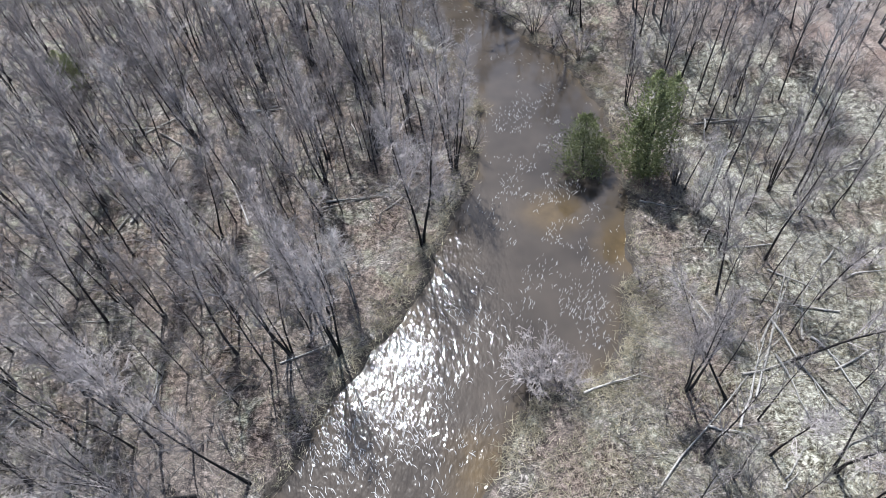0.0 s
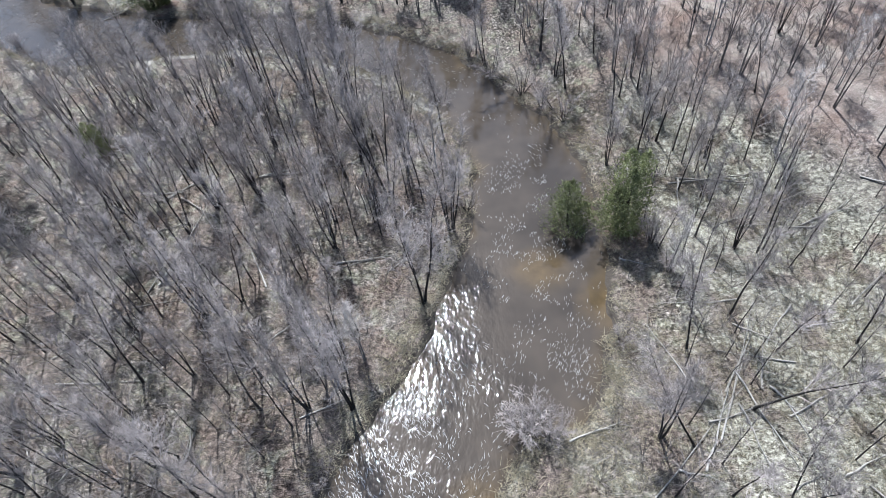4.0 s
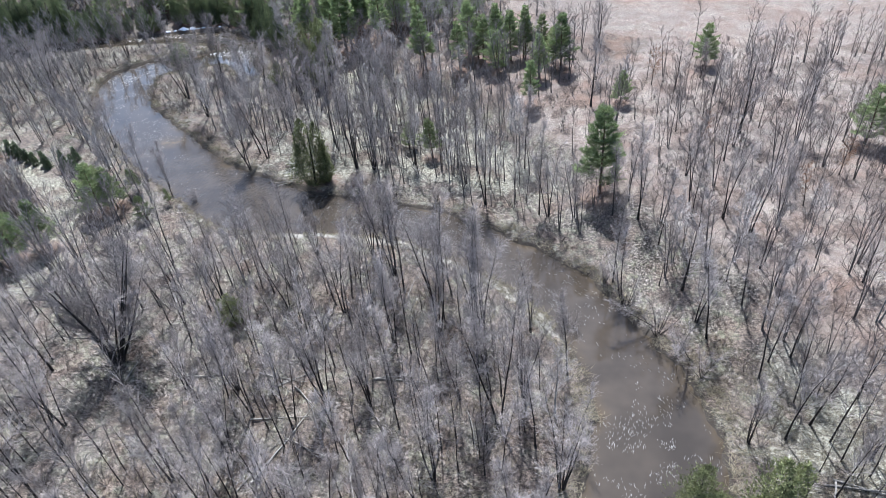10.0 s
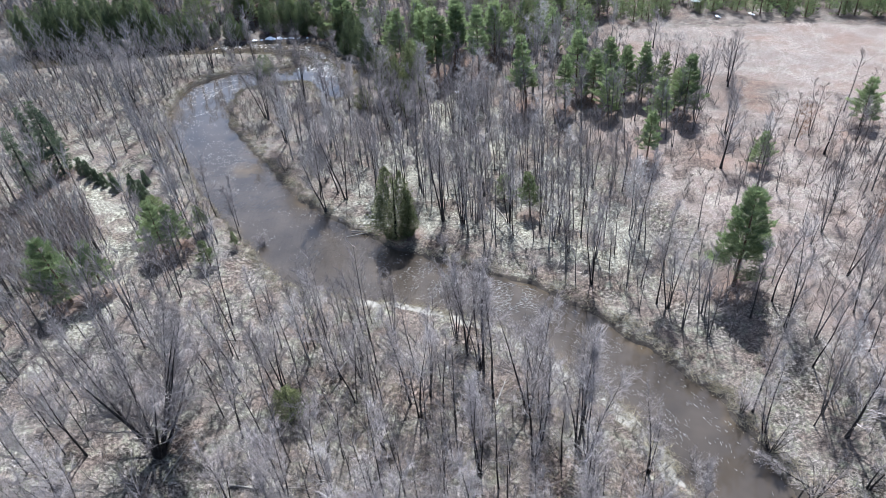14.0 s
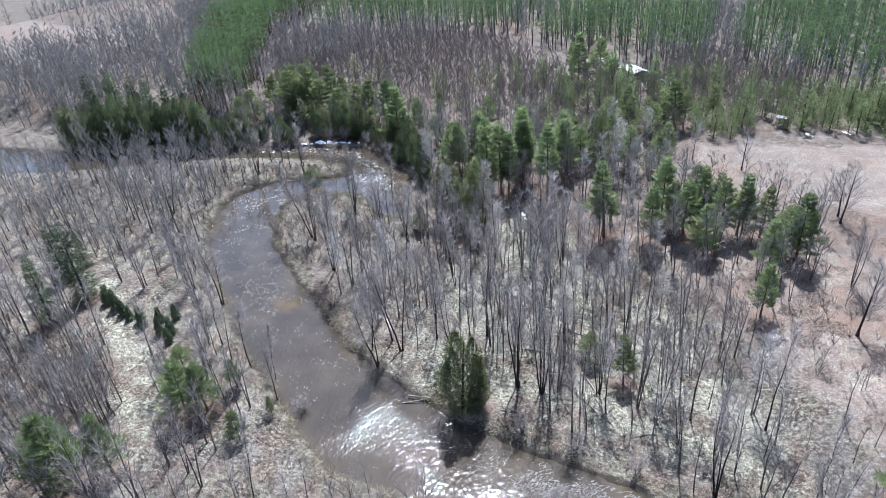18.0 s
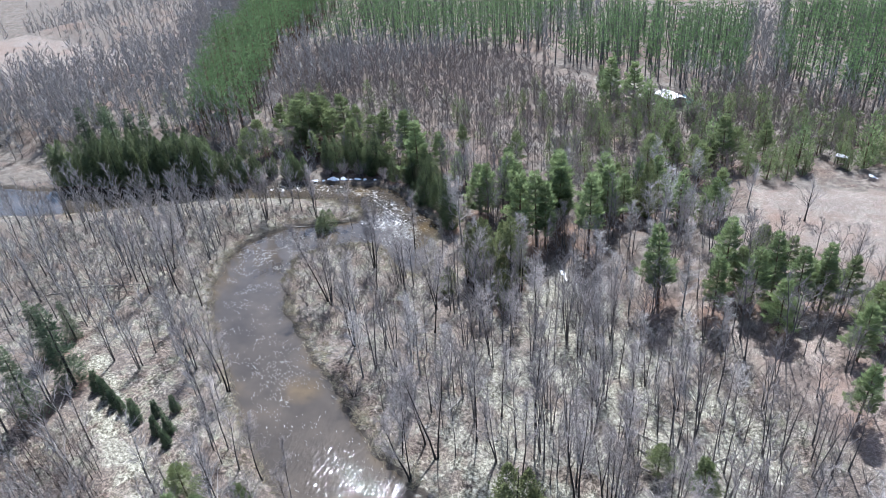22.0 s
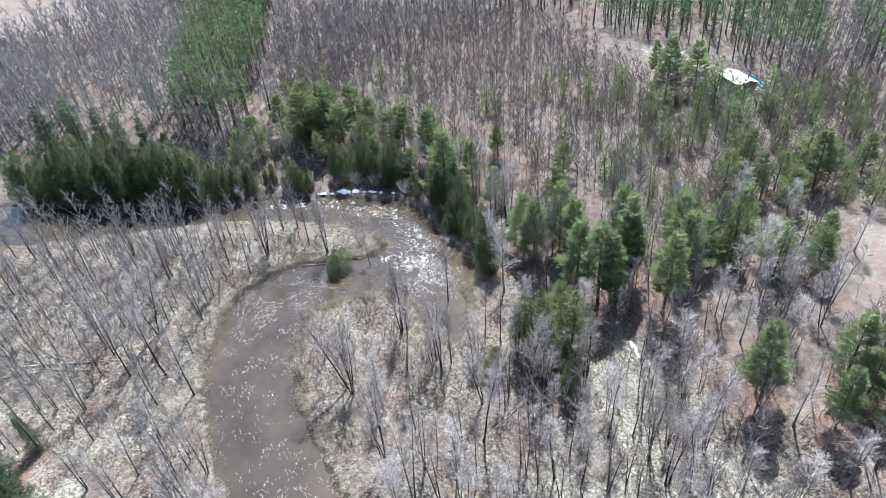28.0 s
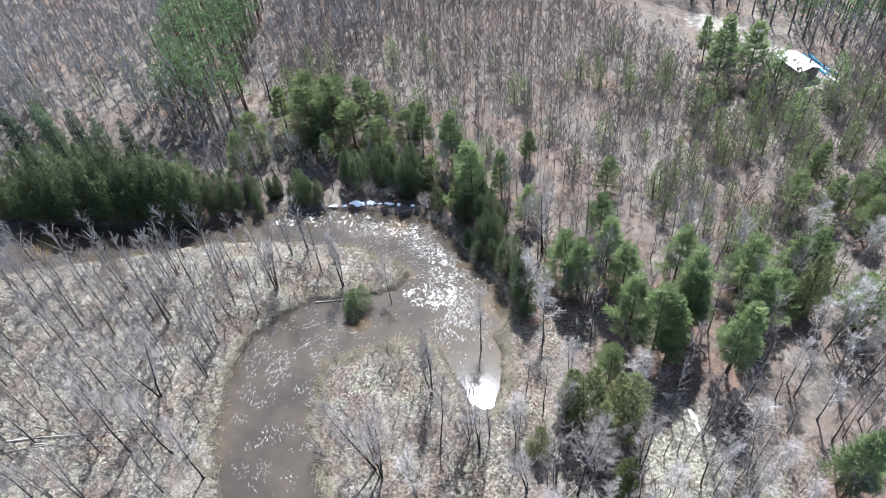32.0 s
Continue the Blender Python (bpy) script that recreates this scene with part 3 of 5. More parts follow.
def foam():
    """Curled flecks of foam drifting on the water in loose rafts."""
    s = Soup()
    for i, (cx, cy, r) in enumerate(FOAM_POOLS + RAPIDS):
        fast = i >= len(FOAM_POOLS)
        p = np.array([cx, cy]) + rng.normal(0, 0.6 * r, (600 if fast else 520, 2))
        p = p[(shore(p) < -0.5) & (vnoise(p[:, 0], p[:, 1], 1.3, 11) > (0.42 if fast else 0.52))]
        nearest = np.argmin(np.hypot(p[:, None, 0] - WEST[None, 1:-1, 0], p[:, None, 1] - WEST[None, 1:-1, 1]), 1)
        run = WEST[nearest + 2] - WEST[nearest]
        flow = np.arctan2(run[:, 1], run[:, 0])
        for (x, y), f in zip(p, flow):
            a, bend, ln = f + rng.normal(0, 0.25) + 0.9 * fast, rng.normal(0, 0.3), rng.uniform(0.05, 0.16) * (1.3 if fast else 1)
            pts = [(x, y, 0.008)]
            for _ in range(3):
                pts.append((pts[-1][0] + ln * math.cos(a), pts[-1][1] + ln * math.sin(a), 0.008))
                a += bend
            w = rng.uniform(0.01, 0.028) * (1.5 if fast else 1)
            s.tube(pts, [w * 0.4, w, w * 0.8, w * 0.2], 3)
    return s.done()


tagged(new("floating_foam", mesh_from("floating_foam", *foam(), [foam_m])), "small curled flecks of pale foam drifting on the river", "foam", kind="stuff")

# ---------------------------------------------------------------- trees without leaves


def limb(p, d, length, steps, wander, lift):
    """A wandering line of points from p along d, bending upwards by lift."""
    pts = [np.array(p, float)]
    d = np.array(d, float)
    for _ in range(steps):
        d = d / np.linalg.norm(d) + rng.normal(0, wander, 3) + (0, 0, lift)
        d /= np.linalg.norm(d)
        pts.append(pts[-1] + d * length / steps)
    return np.array(pts)


def along(pts, t):
    x = t * (len(pts) - 1)
    i = np.minimum(x.astype(int), len(pts) - 2)
    f = (x - i)[:, None]
    return pts[i] * (1 - f) + pts[i + 1] * f, pts[i + 1] - pts[i]


def off_axis(d, angle, turn):
    d = d / np.linalg.norm(d)
    a = np.cross(d, (0.3, 0.2, 1.0) if abs(d[2]) < 0.9 else (1.0, 0.1, 0))
    a /= np.linalg.norm(a)
    b = np.cross(d, a)
    return d * math.cos(angle) + (a * math.cos(turn) + b * math.sin(turn)) * math.sin(angle)


def fan(d, angle, turn):
    """off_axis for many directions at once."""
    d = d / (np.linalg.norm(d, axis=1, keepdims=True) + 1e-9)
    ref = np.where(np.abs(d[:, 2:3]) > 0.9, [[1.0, 0.1, 0]], [[0.3, 0.2, 1.0]])
    a = np.cross(d, ref)
    a /= np.linalg.norm(a, axis=1, keepdims=True) + 1e-9
    b = np.cross(d, a)
    angle, turn = np.asarray(angle)[:, None], np.asarray(turn)[:, None]
    return d * np.cos(angle) + (a * np.cos(turn) + b * np.sin(turn)) * np.sin(angle)


def bare_tree(height, stems, lean, radius, boughs, spread_angle, start=0.35, reach=0.3, twigs=6, sub=6, fine=0.0115):
    """Two triangle soups: trunk and crown of a leafless tree, in four orders of branching."""
    trunk, crown = Soup(), Soup()
    for s in range(stems):
        turn = s * 2.4 + rng.uniform(0, 1)
        tilt = lean * rng.uniform(0.4, 1.1) if stems > 1 else lean * rng.uniform(0, 1)
        h = height * (1.0 if s == 0 else rng.uniform(0.7, 0.98))
        base = np.array([math.cos(turn), math.sin(turn), 0]) * (0.14 * (stems > 1)) - (0, 0, 0.25)
        stem = limb(base, (math.sin(tilt) * math.cos(turn), math.sin(tilt) * math.sin(turn), math.cos(tilt)), h, 9, 0.035, 0.02)
        r0 = radius * (1.0 if stems == 1 else rng.uniform(0.55, 0.85))
        rad = r0 * (1 - 0.93 * np.linspace(0, 1, 10)) * np.r_[1.5, np.ones(9)]
        trunk.tube(stem, rad, 6)
        count = max(5, int(boughs / stems ** 0.6))
        for i in range(count):
            t = start + (0.98 - start) * (i + rng.random()) / count
            p, d = along(stem, np.array([t]))
            length = height * reach * (1.12 - t) ** 0.75 * rng.uniform(0.55, 1.3) + 0.3
            b = limb(p[0], off_axis(d[0], spread_angle * rng.uniform(0.7, 1.35), rng.uniform(0, 6.3)), length, 4, 0.11, 0.09)
            rb = min(max(0.02, r0 * (1 - 0.92 * t) * 0.5), 0.07)
            crown.tube(b, rb * np.array([1, 0.8, 0.6, 0.4, 0.15]), 3)
            k = sub
            u = rng.uniform(0.12, 1.0, k)
            p2, d2 = along(b, u)
            l2 = length * (0.22 + 0.4 * rng.random(k)) * (1.15 - 0.6 * u) + 0.25
            d2 = fan(d2, rng.uniform(0.45, 1.0, k), rng.uniform(0, 6.3, k)) + (0, 0, 0.12)
            crown.spikes(p2, d2, l2, 0.3 * rb + 0.0085)
            d2 = d2 / np.linalg.norm(d2, axis=1, keepdims=True)
            u = rng.uniform(0.15, 1.0, k * twigs)
            way = np.repeat(d2, twigs, 0)
            p3 = np.repeat(p2, twigs, 0) + way * (np.repeat(l2, twigs) * u)[:, None]
            d3 = fan(way, rng.uniform(0.4, 1.1, len(way)), rng.uniform(0, 6.3, len(way))) + (0, 0, 0.15)
            l3 = rng.uniform(0.25, 0.8, len(way)) * (1.2 - 0.5 * u) * height / 13
            crown.spikes(p3, d3, l3, fine)
            m = 2 * twigs
            u = rng.uniform(0.2, 1, m)
            p4, d4 = along(b, u)
            crown.spikes(p4, fan(d4, rng.uniform(0.5, 1.2, m), rng.uniform(0, 6.3, m)), rng.uniform(0.3, 0.9, m) * height / 13, fine)
    return trunk.done(), crown.done()


def far_bare(height, stems=2, thick=0.11, boughs=17, fine=8, heavy=0.024):
    """The same in few triangles, for the woods behind."""
    w, c = Soup(), Soup()
    for s in range(stems):
        a = rng.uniform(0, 6.3)
        stem = limb((0.2 * math.cos(a) * s, 0.2 * math.sin(a) * s, -0.3), (0.11 * math.cos(a) * s, 0.11 * math.sin(a) * s, 1), height * rng.uniform(0.8, 1), 4, 0.04, 0.02)
        w.tube(stem, thick * np.array([1.2, 0.85, 0.6, 0.35, 0.1]), 3)
        n = boughs
        t = rng.uniform(0.22, 0.99, n)
        p, d = along(stem, t)
        out = fan(d, rng.uniform(0.4, 0.95, n), rng.uniform(0, 6.3, n)) + (0, 0, 0.1)
        out /= np.linalg.norm(out, axis=1, keepdims=True)
        ln = (height * 0.31 * (1.12 - t) ** 0.8 + 0.3) * rng.uniform(0.6, 1.3, n)
        c.spikes(p, out, ln, 0.6 * heavy + 0.016)
        k = fine
        u = rng.uniform(0.15, 1.0, n * k)
        pp = np.repeat(p, k, 0) + np.repeat(out * ln[:, None], k, 0) * u[:, None]
        c.spikes(pp, fan(np.repeat(out, k, 0), rng.uniform(0.3, 1.0, n * k), rng.uniform(0, 6.3, n * k)) + (0, 0, 0.2), rng.uniform(0.4, 1.2, n * k) * (1.2 - 0.5 * u) * height / 12, heavy, 2)
    return w.done(), c.done()


# ---------------------------------------------------------------- evergreens


def conifer(height, width, kind, tufts, coarse=1.0, low=None):
    """Trunk and crown of cedar, pine, spruce or planted pine."""
    trunk, crown = Soup(), Soup()
    r0 = 0.012 * height + 0.04
    stem = limb((0, 0, -0.25), (rng.normal(0, 0.02), rng.normal(0, 0.02), 1), height * 0.97, 6, 0.015, 0.01)
    if kind == "planted":
        trunk.tube(stem[::2], r0 * np.array([1.3, 0.85, 0.45, 0.06]), 3)
    else:
        trunk.tube(stem, r0 * np.array([1.3, 1, 0.85, 0.66, 0.45, 0.25, 0.06]), 6)
    low = {"cedar": 0.03, "pine": 0.2, "spruce": 0.05, "planted": 0.42}[kind] if low is None else low
    if kind == "cedar":
        # several leaders of unequal height share one ragged crown
        lead = 4
        turn = rng.uniform(0, 6.3) + np.arange(lead) * 6.283 / lead + rng.normal(0, 0.4, lead)
        away = width * np.r_[0.05, rng.uniform(0.2, 0.3, lead - 1)]
        tall = np.r_[1.0, rng.uniform(0.6, 0.93, lead - 1)]
        fat = width * np.r_[0.48, rng.uniform(0.32, 0.42, lead - 1)]
        own = rng.choice(lead, tufts, p=np.r_[0.34, np.full(lead - 1, 0.66 / (lead - 1))])
        phase = rng.uniform(0, 6.3, (lead, 2))
        t = low + (1 - low) * rng.random(tufts) ** 1.1
        a = rng.uniform(0, 6.3, tufts)
        edge = (1 - t ** 2.2) ** 0.75 * (0.8 + 0.2 * np.sin(3 * a + phase[own, 0] + 6 * t) + 0.16 * np.sin(6 * a + 13 * t + phase[own, 1])) * smooth01((t + 0.14) / 0.3)
        rr = fat[own] * edge * rng.uniform(0.35, 1.05, tufts) ** 0.6
        out = np.stack([np.cos(a), np.sin(a), np.full(tufts, 0.2)], 1)
        mid = np.stack([np.cos(turn[own]) * away[own] * smooth01(t / 0.35), np.sin(turn[own]) * away[own] * smooth01(t / 0.35), t * tall[own] * height], 1)
        p = mid + out * rr[:, None]
        d = out * 0.6 + rng.normal(0, 0.4, (tufts, 3)) + (0, 0, 0.5)
        size = max(height, 10) * coarse
        crown.tufts(p - d * 0.2, d, size * rng.uniform(0.035, 0.07, tufts), size * rng.uniform(0.0055, 0.011, tufts))
        return trunk.done(), crown.done()
    p, d, ln, wd = [], [], [], []
    rows = {"pine": int((1 - low) * height * 1.25) + 3, "spruce": int(height * 1.9) + 4, "planted": 6}[kind]
    per = {"pine": 5, "spruce": 8, "planted": 4}[kind]
    each = max(2, tufts / rows / per)
    for i in range(rows):
        t = low + (0.985 - low) * (i + rng.uniform(0, 0.7)) / rows
        s = (t - low) / (1 - low)
        if kind == "planted":
            wide = width * 0.5 * (1 - s ** 1.4) ** 0.9
        elif kind == "pine":
            wide = width * 0.5 * (1.03 - s) ** 0.85 * (0.72 + 0.28 * smooth01(s / 0.15)) * 1.1 * rng.uniform(0.75, 1.2)
        else:
            wide = width * 0.5 * (1.02 - t) ** 0.9 * rng.uniform(0.85, 1.1)
        for j in range(per):
            if rng.random() < 0.12:
                continue
            a = (j + rng.uniform(-0.4, 0.4)) / per * 6.283 + i * 1.9
            length = wide * rng.uniform(0.6, 1.2) + 0.15
            slope = {"pine": rng.uniform(-0.1, 0.2) + 0.55 * s, "spruce": -0.35 + 0.8 * t, "planted": rng.uniform(0.1, 0.6)}[kind]
            q0, _ = along(stem, np.array([min(t, 0.99)]))
            b = limb(q0[0], (math.cos(a), math.sin(a), slope), length, 3, 0.06, 0.07)
            if kind != "planted" and height > 5:
                crown.spikes(b[:1], b[2:3] - b[:1], length * 0.85, 0.035)
            m = max(2, int(each * (0.3 + 1.1 * length / (width * 0.4 + 0.1))))
            u = rng.uniform(0.22, 1.0, m) ** (0.75 if kind == "pine" else 1.0)
            q3, d3 = along(b, u)
            flat = np.array([-math.sin(a), math.cos(a), 0.0])
            side = rng.normal(0, 1, m) * (0.2 * length * (1.15 - u) + 0.12)
            p.append(q3 + side[:, None] * flat + rng.normal(0, 0.05, (m, 3)))
            d.append(d3 / (np.linalg.norm(d3, axis=1, keepdims=True) + 1e-6) * 0.7 + np.sign(side)[:, None] * flat * rng.uniform(0.1, 0.9, (m, 1)) + rng.normal(0, 0.3, (m, 3)) + (0, 0, -0.05 if kind == "spruce" else 0.3))
            size = {"pine": 0.043, "spruce": 0.036, "planted": 0.068}[kind] * height ** 0.8 * 1.55 * coarse
            ln.append(rng.uniform(0.6, 1.4, m) * size), wd.append(rng.uniform(0.11, 0.19, m) * size * (1.5 if coarse > 1 else 0.5 if kind == "pine" else 0.75))
    crown.tufts(np.concatenate(p), np.concatenate(d), np.concatenate(ln), np.concatenate(wd), {"pine": 0.35, "spruce": 0.4, "planted": 0.2}[kind])
    return trunk.done(), crown.done()


# ---------------------------------------------------------------- planting
taken, needles = [], []
WIND = pose(0, 0, 0, 1.1, -3.4, 0)  # the whole stand leans a little to the west


def make_tree(name, soups, bark, leaf, label, category, group, parts=("trunk", "crown")):
    base = tagged(new(name), label, category, group)
    part(parts[0], mesh_from(name + "_" + parts[0], *soups[0], [bark], smooth=True), base)
    part(parts[1], mesh_from(name + "_" + parts[1], *soups[1], [leaf]), base)
    return base


class Kind:
    """A kind of plant: some built forms, each put at its first place and then copied."""

    def __init__(self, forms, evergreen=False):
        self.forms, self.made, self.n, self.evergreen = forms, {}, 0, evergreen

    def put(self, x, y, height, form=None, turn=None, fat=1.0, lean=(0, 0)):
        i = self.n % len(self.forms) if form is None else form
        self.n += 1
        h0, maker = self.forms[i]
        s = height / h0
        m = Matrix.Translation((x, y, float(land([(x, y)])[0]))) @ WIND @ pose(0, 0, 0, lean[0], lean[1], rng.uniform(0, 360) if turn is None else turn) @ Matrix.Diagonal((s * fat, s * fat, s, 1))
        taken.append((x, y))
        if self.evergreen and height > 5:
            needles.append((x, y, 0.22 * height + 0.6))
        if i not in self.made:
            self.made[i] = ob = maker()
        else:
            ob = copy_thing(self.made[i], Matrix())
        ob.matrix_basis = m
        return ob


def stuff(name, forms, places, mats, label, category):
    """One object for plants past counting: forms are pairs of soups, places are x, y, height scale."""
    v, t, slot, n = [], [], [], 0
    places = np.asarray(places, float)
    zs = land(places[:, :2])
    for (x, y, s), z in zip(places, zs):
        form = forms[rng.integers(len(forms))]
        a = rng.uniform(0, 6.283)
        c, si = math.cos(a) * s, math.sin(a) * s
        for k, (fv, ft) in enumerate(form):
            w = np.empty_like(fv)
            w[:, 0], w[:, 1], w[:, 2] = fv[:, 0] * c - fv[:, 1] * si + x - 0.059 * s * fv[:, 2], fv[:, 0] * si + fv[:, 1] * c + y - 0.019 * s * fv[:, 2], fv[:, 2] * s + z
            v.append(w), t.append(ft + n), slot.append(np.full(len(ft), k))
            n += len(fv)
    return tagged(new(name, mesh_from(name, np.concatenate(v), np.concatenate(t), mats, np.concatenate(slot))), label, category, kind="stuff")


def sow(poly, gap, clear=1.5, wet=0.8, keep=1.0):
    """Uneven places about gap metres apart within a polygon, off the water, the track, the clearings and what stands there."""
    poly = np.asarray(poly, float)
    lo, hi = poly.min(0), poly.max(0)
    a, b = np.meshgrid(np.arange(lo[0], hi[0], gap), np.arange(lo[1], hi[1], gap), indexing="ij")
    p = np.stack([a.ravel(), b.ravel()], 1)
    p += rng.uniform(-0.48, 0.48, p.shape) * gap
    p = p[inside(p, poly)]
    p = p[rng.random(len(p)) < keep * np.clip(0.25 + 1.5 * vnoise(p[:, 0], p[:, 1], 8.0, 21), 0, 1.1)]
    p = p[shore(p) > wet]
    p = p[(seg_dist(p, np.asarray(TRACK, float)) > 1.9) & ~inside(p, FIELD) & (seg_dist(p, np.asarray(YARD, float)) > 6.8) & ~inside(p, FAR_FIELD)]
    if clear > 1:
        for cx, cy, r in OPEN_SPOTS:
            p = p[np.hypot(p[:, 0] - cx, p[:, 1] - cy) > r]
    if taken and clear > 0:
        t = np.asarray(taken)
        ok = np.array([(np.hypot(*(t - q).T) > clear).all() for q in p], bool) if len(p) else np.zeros(0, bool)
        p = p[ok]
    return p


FLOOD = "bare trees on the river flat"
TL = "leafless grey-brown floodplain tree with upright branches"


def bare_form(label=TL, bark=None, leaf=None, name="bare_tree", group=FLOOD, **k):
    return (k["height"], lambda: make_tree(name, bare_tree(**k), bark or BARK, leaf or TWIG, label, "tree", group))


SLIM = dict(stems=1, twigs=7, sub=6)
POLE = Kind([bare_form(height=14, lean=0.06, radius=0.12, boughs=25, spread_angle=0.55, start=0.4, reach=0.25, **SLIM),
             bare_form(height=15, lean=0.08, radius=0.135, boughs=26, spread_angle=0.5, start=0.36, reach=0.24, **SLIM),
             bare_form(height=13, lean=0.1, radius=0.11, boughs=23, spread_angle=0.65, start=0.4, reach=0.28, **SLIM),
             bare_form(height=12, lean=0.13, radius=0.1, boughs=24, spread_angle=0.55, start=0.35, reach=0.27, **SLIM),
             bare_form("slim leafless floodplain tree with short side branches", height=14, lean=0.05, radius=0.1, boughs=21, spread_angle=0.5, start=0.42, reach=0.2, **SLIM),
             bare_form("leafless floodplain tree forking into two tall leaders", height=14, stems=2, lean=0.07, radius=0.15, boughs=26, spread_angle=0.65, start=0.35, reach=0.25, twigs=6, sub=6)])
CLUMP = Kind([bare_form("leafless tree with several stems from one base", height=14, stems=3, lean=0.11, radius=0.15, boughs=36, spread_angle=0.5, start=0.42, reach=0.24, twigs=6, sub=5),
              bare_form("leafless tree with several stems from one base", height=14, stems=4, lean=0.14, radius=0.145, boughs=36, spread_angle=0.5, start=0.42, reach=0.22, twigs=5, sub=5),
              bare_form("leafless tree with paired leaning stems", height=13, stems=2, lean=0.15, radius=0.145, boughs=32, spread_angle=0.68, reach=0.26, twigs=6, sub=6),
              bare_form("leafless tree with a sheaf of slim stems", height=11, stems=5, lean=0.17, radius=0.11, boughs=36, spread_angle=0.6, reach=0.22, twigs=5, sub=5)])
PALE = Kind([bare_form("leafless tree with silvery pale twigs", PALE_BARK, PALE_TWIG, height=12, stems=2, lean=0.15, radius=0.15, boughs=30, spread_angle=0.75, reach=0.27, twigs=7, sub=6, fine=0.012),
             bare_form("leafless tree with silvery pale twigs", PALE_BARK, PALE_TWIG, height=10, stems=1, lean=0.1, radius=0.14, boughs=26, spread_angle=0.85, reach=0.33, twigs=7, sub=6, fine=0.012)])
BROAD = Kind([bare_form("wide leafless maple with many boughs from a short trunk", height=14, stems=13, lean=0.42, radius=0.26, boughs=90, spread_angle=0.65, start=0.25, reach=0.24, twigs=7, sub=6, fine=0.0115)])
OAK = Kind([bare_form("leafless spreading tree standing on the leaf-strewn terrace", height=12, stems=1, lean=0.05, radius=0.2, boughs=28, spread_angle=0.85, start=0.22, reach=0.4, twigs=6, sub=7, group="trees on the terrace"),
            bare_form("young tree holding rust-brown dead leaves", BARK, OAK_LEAF, height=8, stems=1, lean=0.05, radius=0.1, boughs=20, spread_angle=0.75, start=0.25, reach=0.33, twigs=7, sub=6, fine=0.014, group="trees on the terrace")])


def conifer_form(label, kind, height, width, tufts, bark, leaf, name, group, coarse=1.0, low=None):
    return (height, lambda: make_tree(name, conifer(height, width, kind, tufts, coarse, low), bark, leaf, label, "tree", group, ("trunk", "crown")))


BY_RIVER, ON_TERRACE = "cedars by the river", "pines on the terrace"
CEDARS = Kind([conifer_form("dense olive-green cedar with a rounded crown", "cedar", 11, 5.6, 5200, BARK, CEDAR, "cedar_tree", BY_RIVER, 0.56),
               conifer_form("olive-green cedar with a ragged pointed crown", "cedar", 12, 4.6, 4400, BARK, CEDAR, "cedar_tree", BY_RIVER, 0.58),
               conifer_form("low bushy olive-green cedar at the bank", "cedar", 6, 4.8, 4400, BARK, CEDAR, "cedar_tree", BY_RIVER, 0.42)], True)
DARKS = Kind([conifer_form("tall dark green cedar in a dense row above the water", "cedar", 12, 5.4, 5200, BARK, DARK_CEDAR, "cedar_tree", "dark cedars in a row", 0.6),
              conifer_form("dark green cedar with several tops above the water", "cedar", 11, 6.2, 5200, BARK, DARK_CEDAR, "cedar_tree", "dark cedars in a row", 0.6)], True)
PINES = Kind([conifer_form("blue-green white pine with layered boughs", "pine", 13, 6.4, 7600, RED_BARK, PINE, "pine_tree", ON_TERRACE),
              conifer_form("blue-green white pine with open uneven boughs", "pine", 11, 7.0, 7600, RED_BARK, PINE, "pine_tree", ON_TERRACE),
              conifer_form("slim blue-green white pine with a bare lower trunk", "pine", 13, 5.4, 5800, RED_BARK, PINE, "pine_tree", ON_TERRACE, 1.0, 0.26),
              conifer_form("tall blue-green pine with a high narrow crown", "pine", 14, 5.2, 5600, RED_BARK, PINE, "pine_tree", ON_TERRACE, 1.0, 0.3)], True)
LIGHTS = Kind([conifer_form("light yellow-green young pine with soft boughs", "pine", 9, 5.8, 5400, RED_BARK, LIGHT_PINE, "pine_tree", "light green pines"),
               conifer_form("light green pine with a high open crown", "pine", 12, 5.4, 5400, RED_BARK, LIGHT_PINE, "pine_tree", "light green pines", 1.0, 0.25)], True)
SPRUCES = Kind([conifer_form("dark narrow spruce with drooping boughs", "spruce", 12, 4.6, 3000, BARK, SPRUCE, "spruce_tree", "spruces west of the river"),
                conifer_form("small dark spruce beside the grassy track", "spruce", 4, 2.4, 1300, BARK, SPRUCE, "spruce_tree", "small spruces by the track", 1.9)], True)

OPEN_SPOTS = ()
DARKS.put(-97.2, 133.0, 5.4, 1, fat=1.5)
# evergreens that stand out, as x, y, height
for x, y, h, f in ((-42.5, 84.6, 11.5, 0), (-41.0, 85.8, 8, 1), (11.2, 40.4, 7.0, 2), (16.0, 38.6, 10.8, 0),
                   (-62.5, 127, 12, 0), (-60, 125.5, 10, 1), (-58.1, 128, 12.5, 0), (-64.5, 128.6, 9, 1),
                   (-66.3, 121.8, 5, 2), (-56.6, 121.2, 8, 1), (-39.5, 53, 4.8, 2), (-92, 156.6, 7, 1), (-83.5, 153, 6, 0)):
    CEDARS.put(x, y, h, f, fat=1.05 if x > 0 else 1.1)
for i in range(14):
    DARKS.put(-162 + 2.35 * i + rng.uniform(-0.7, 0.7), 126.6 + 0.98 * i + rng.uniform(-0.4, 0.7), rng.uniform(9, 12.5) - 1.5 * (i < 3), fat=rng.uniform(0.95, 1.25))
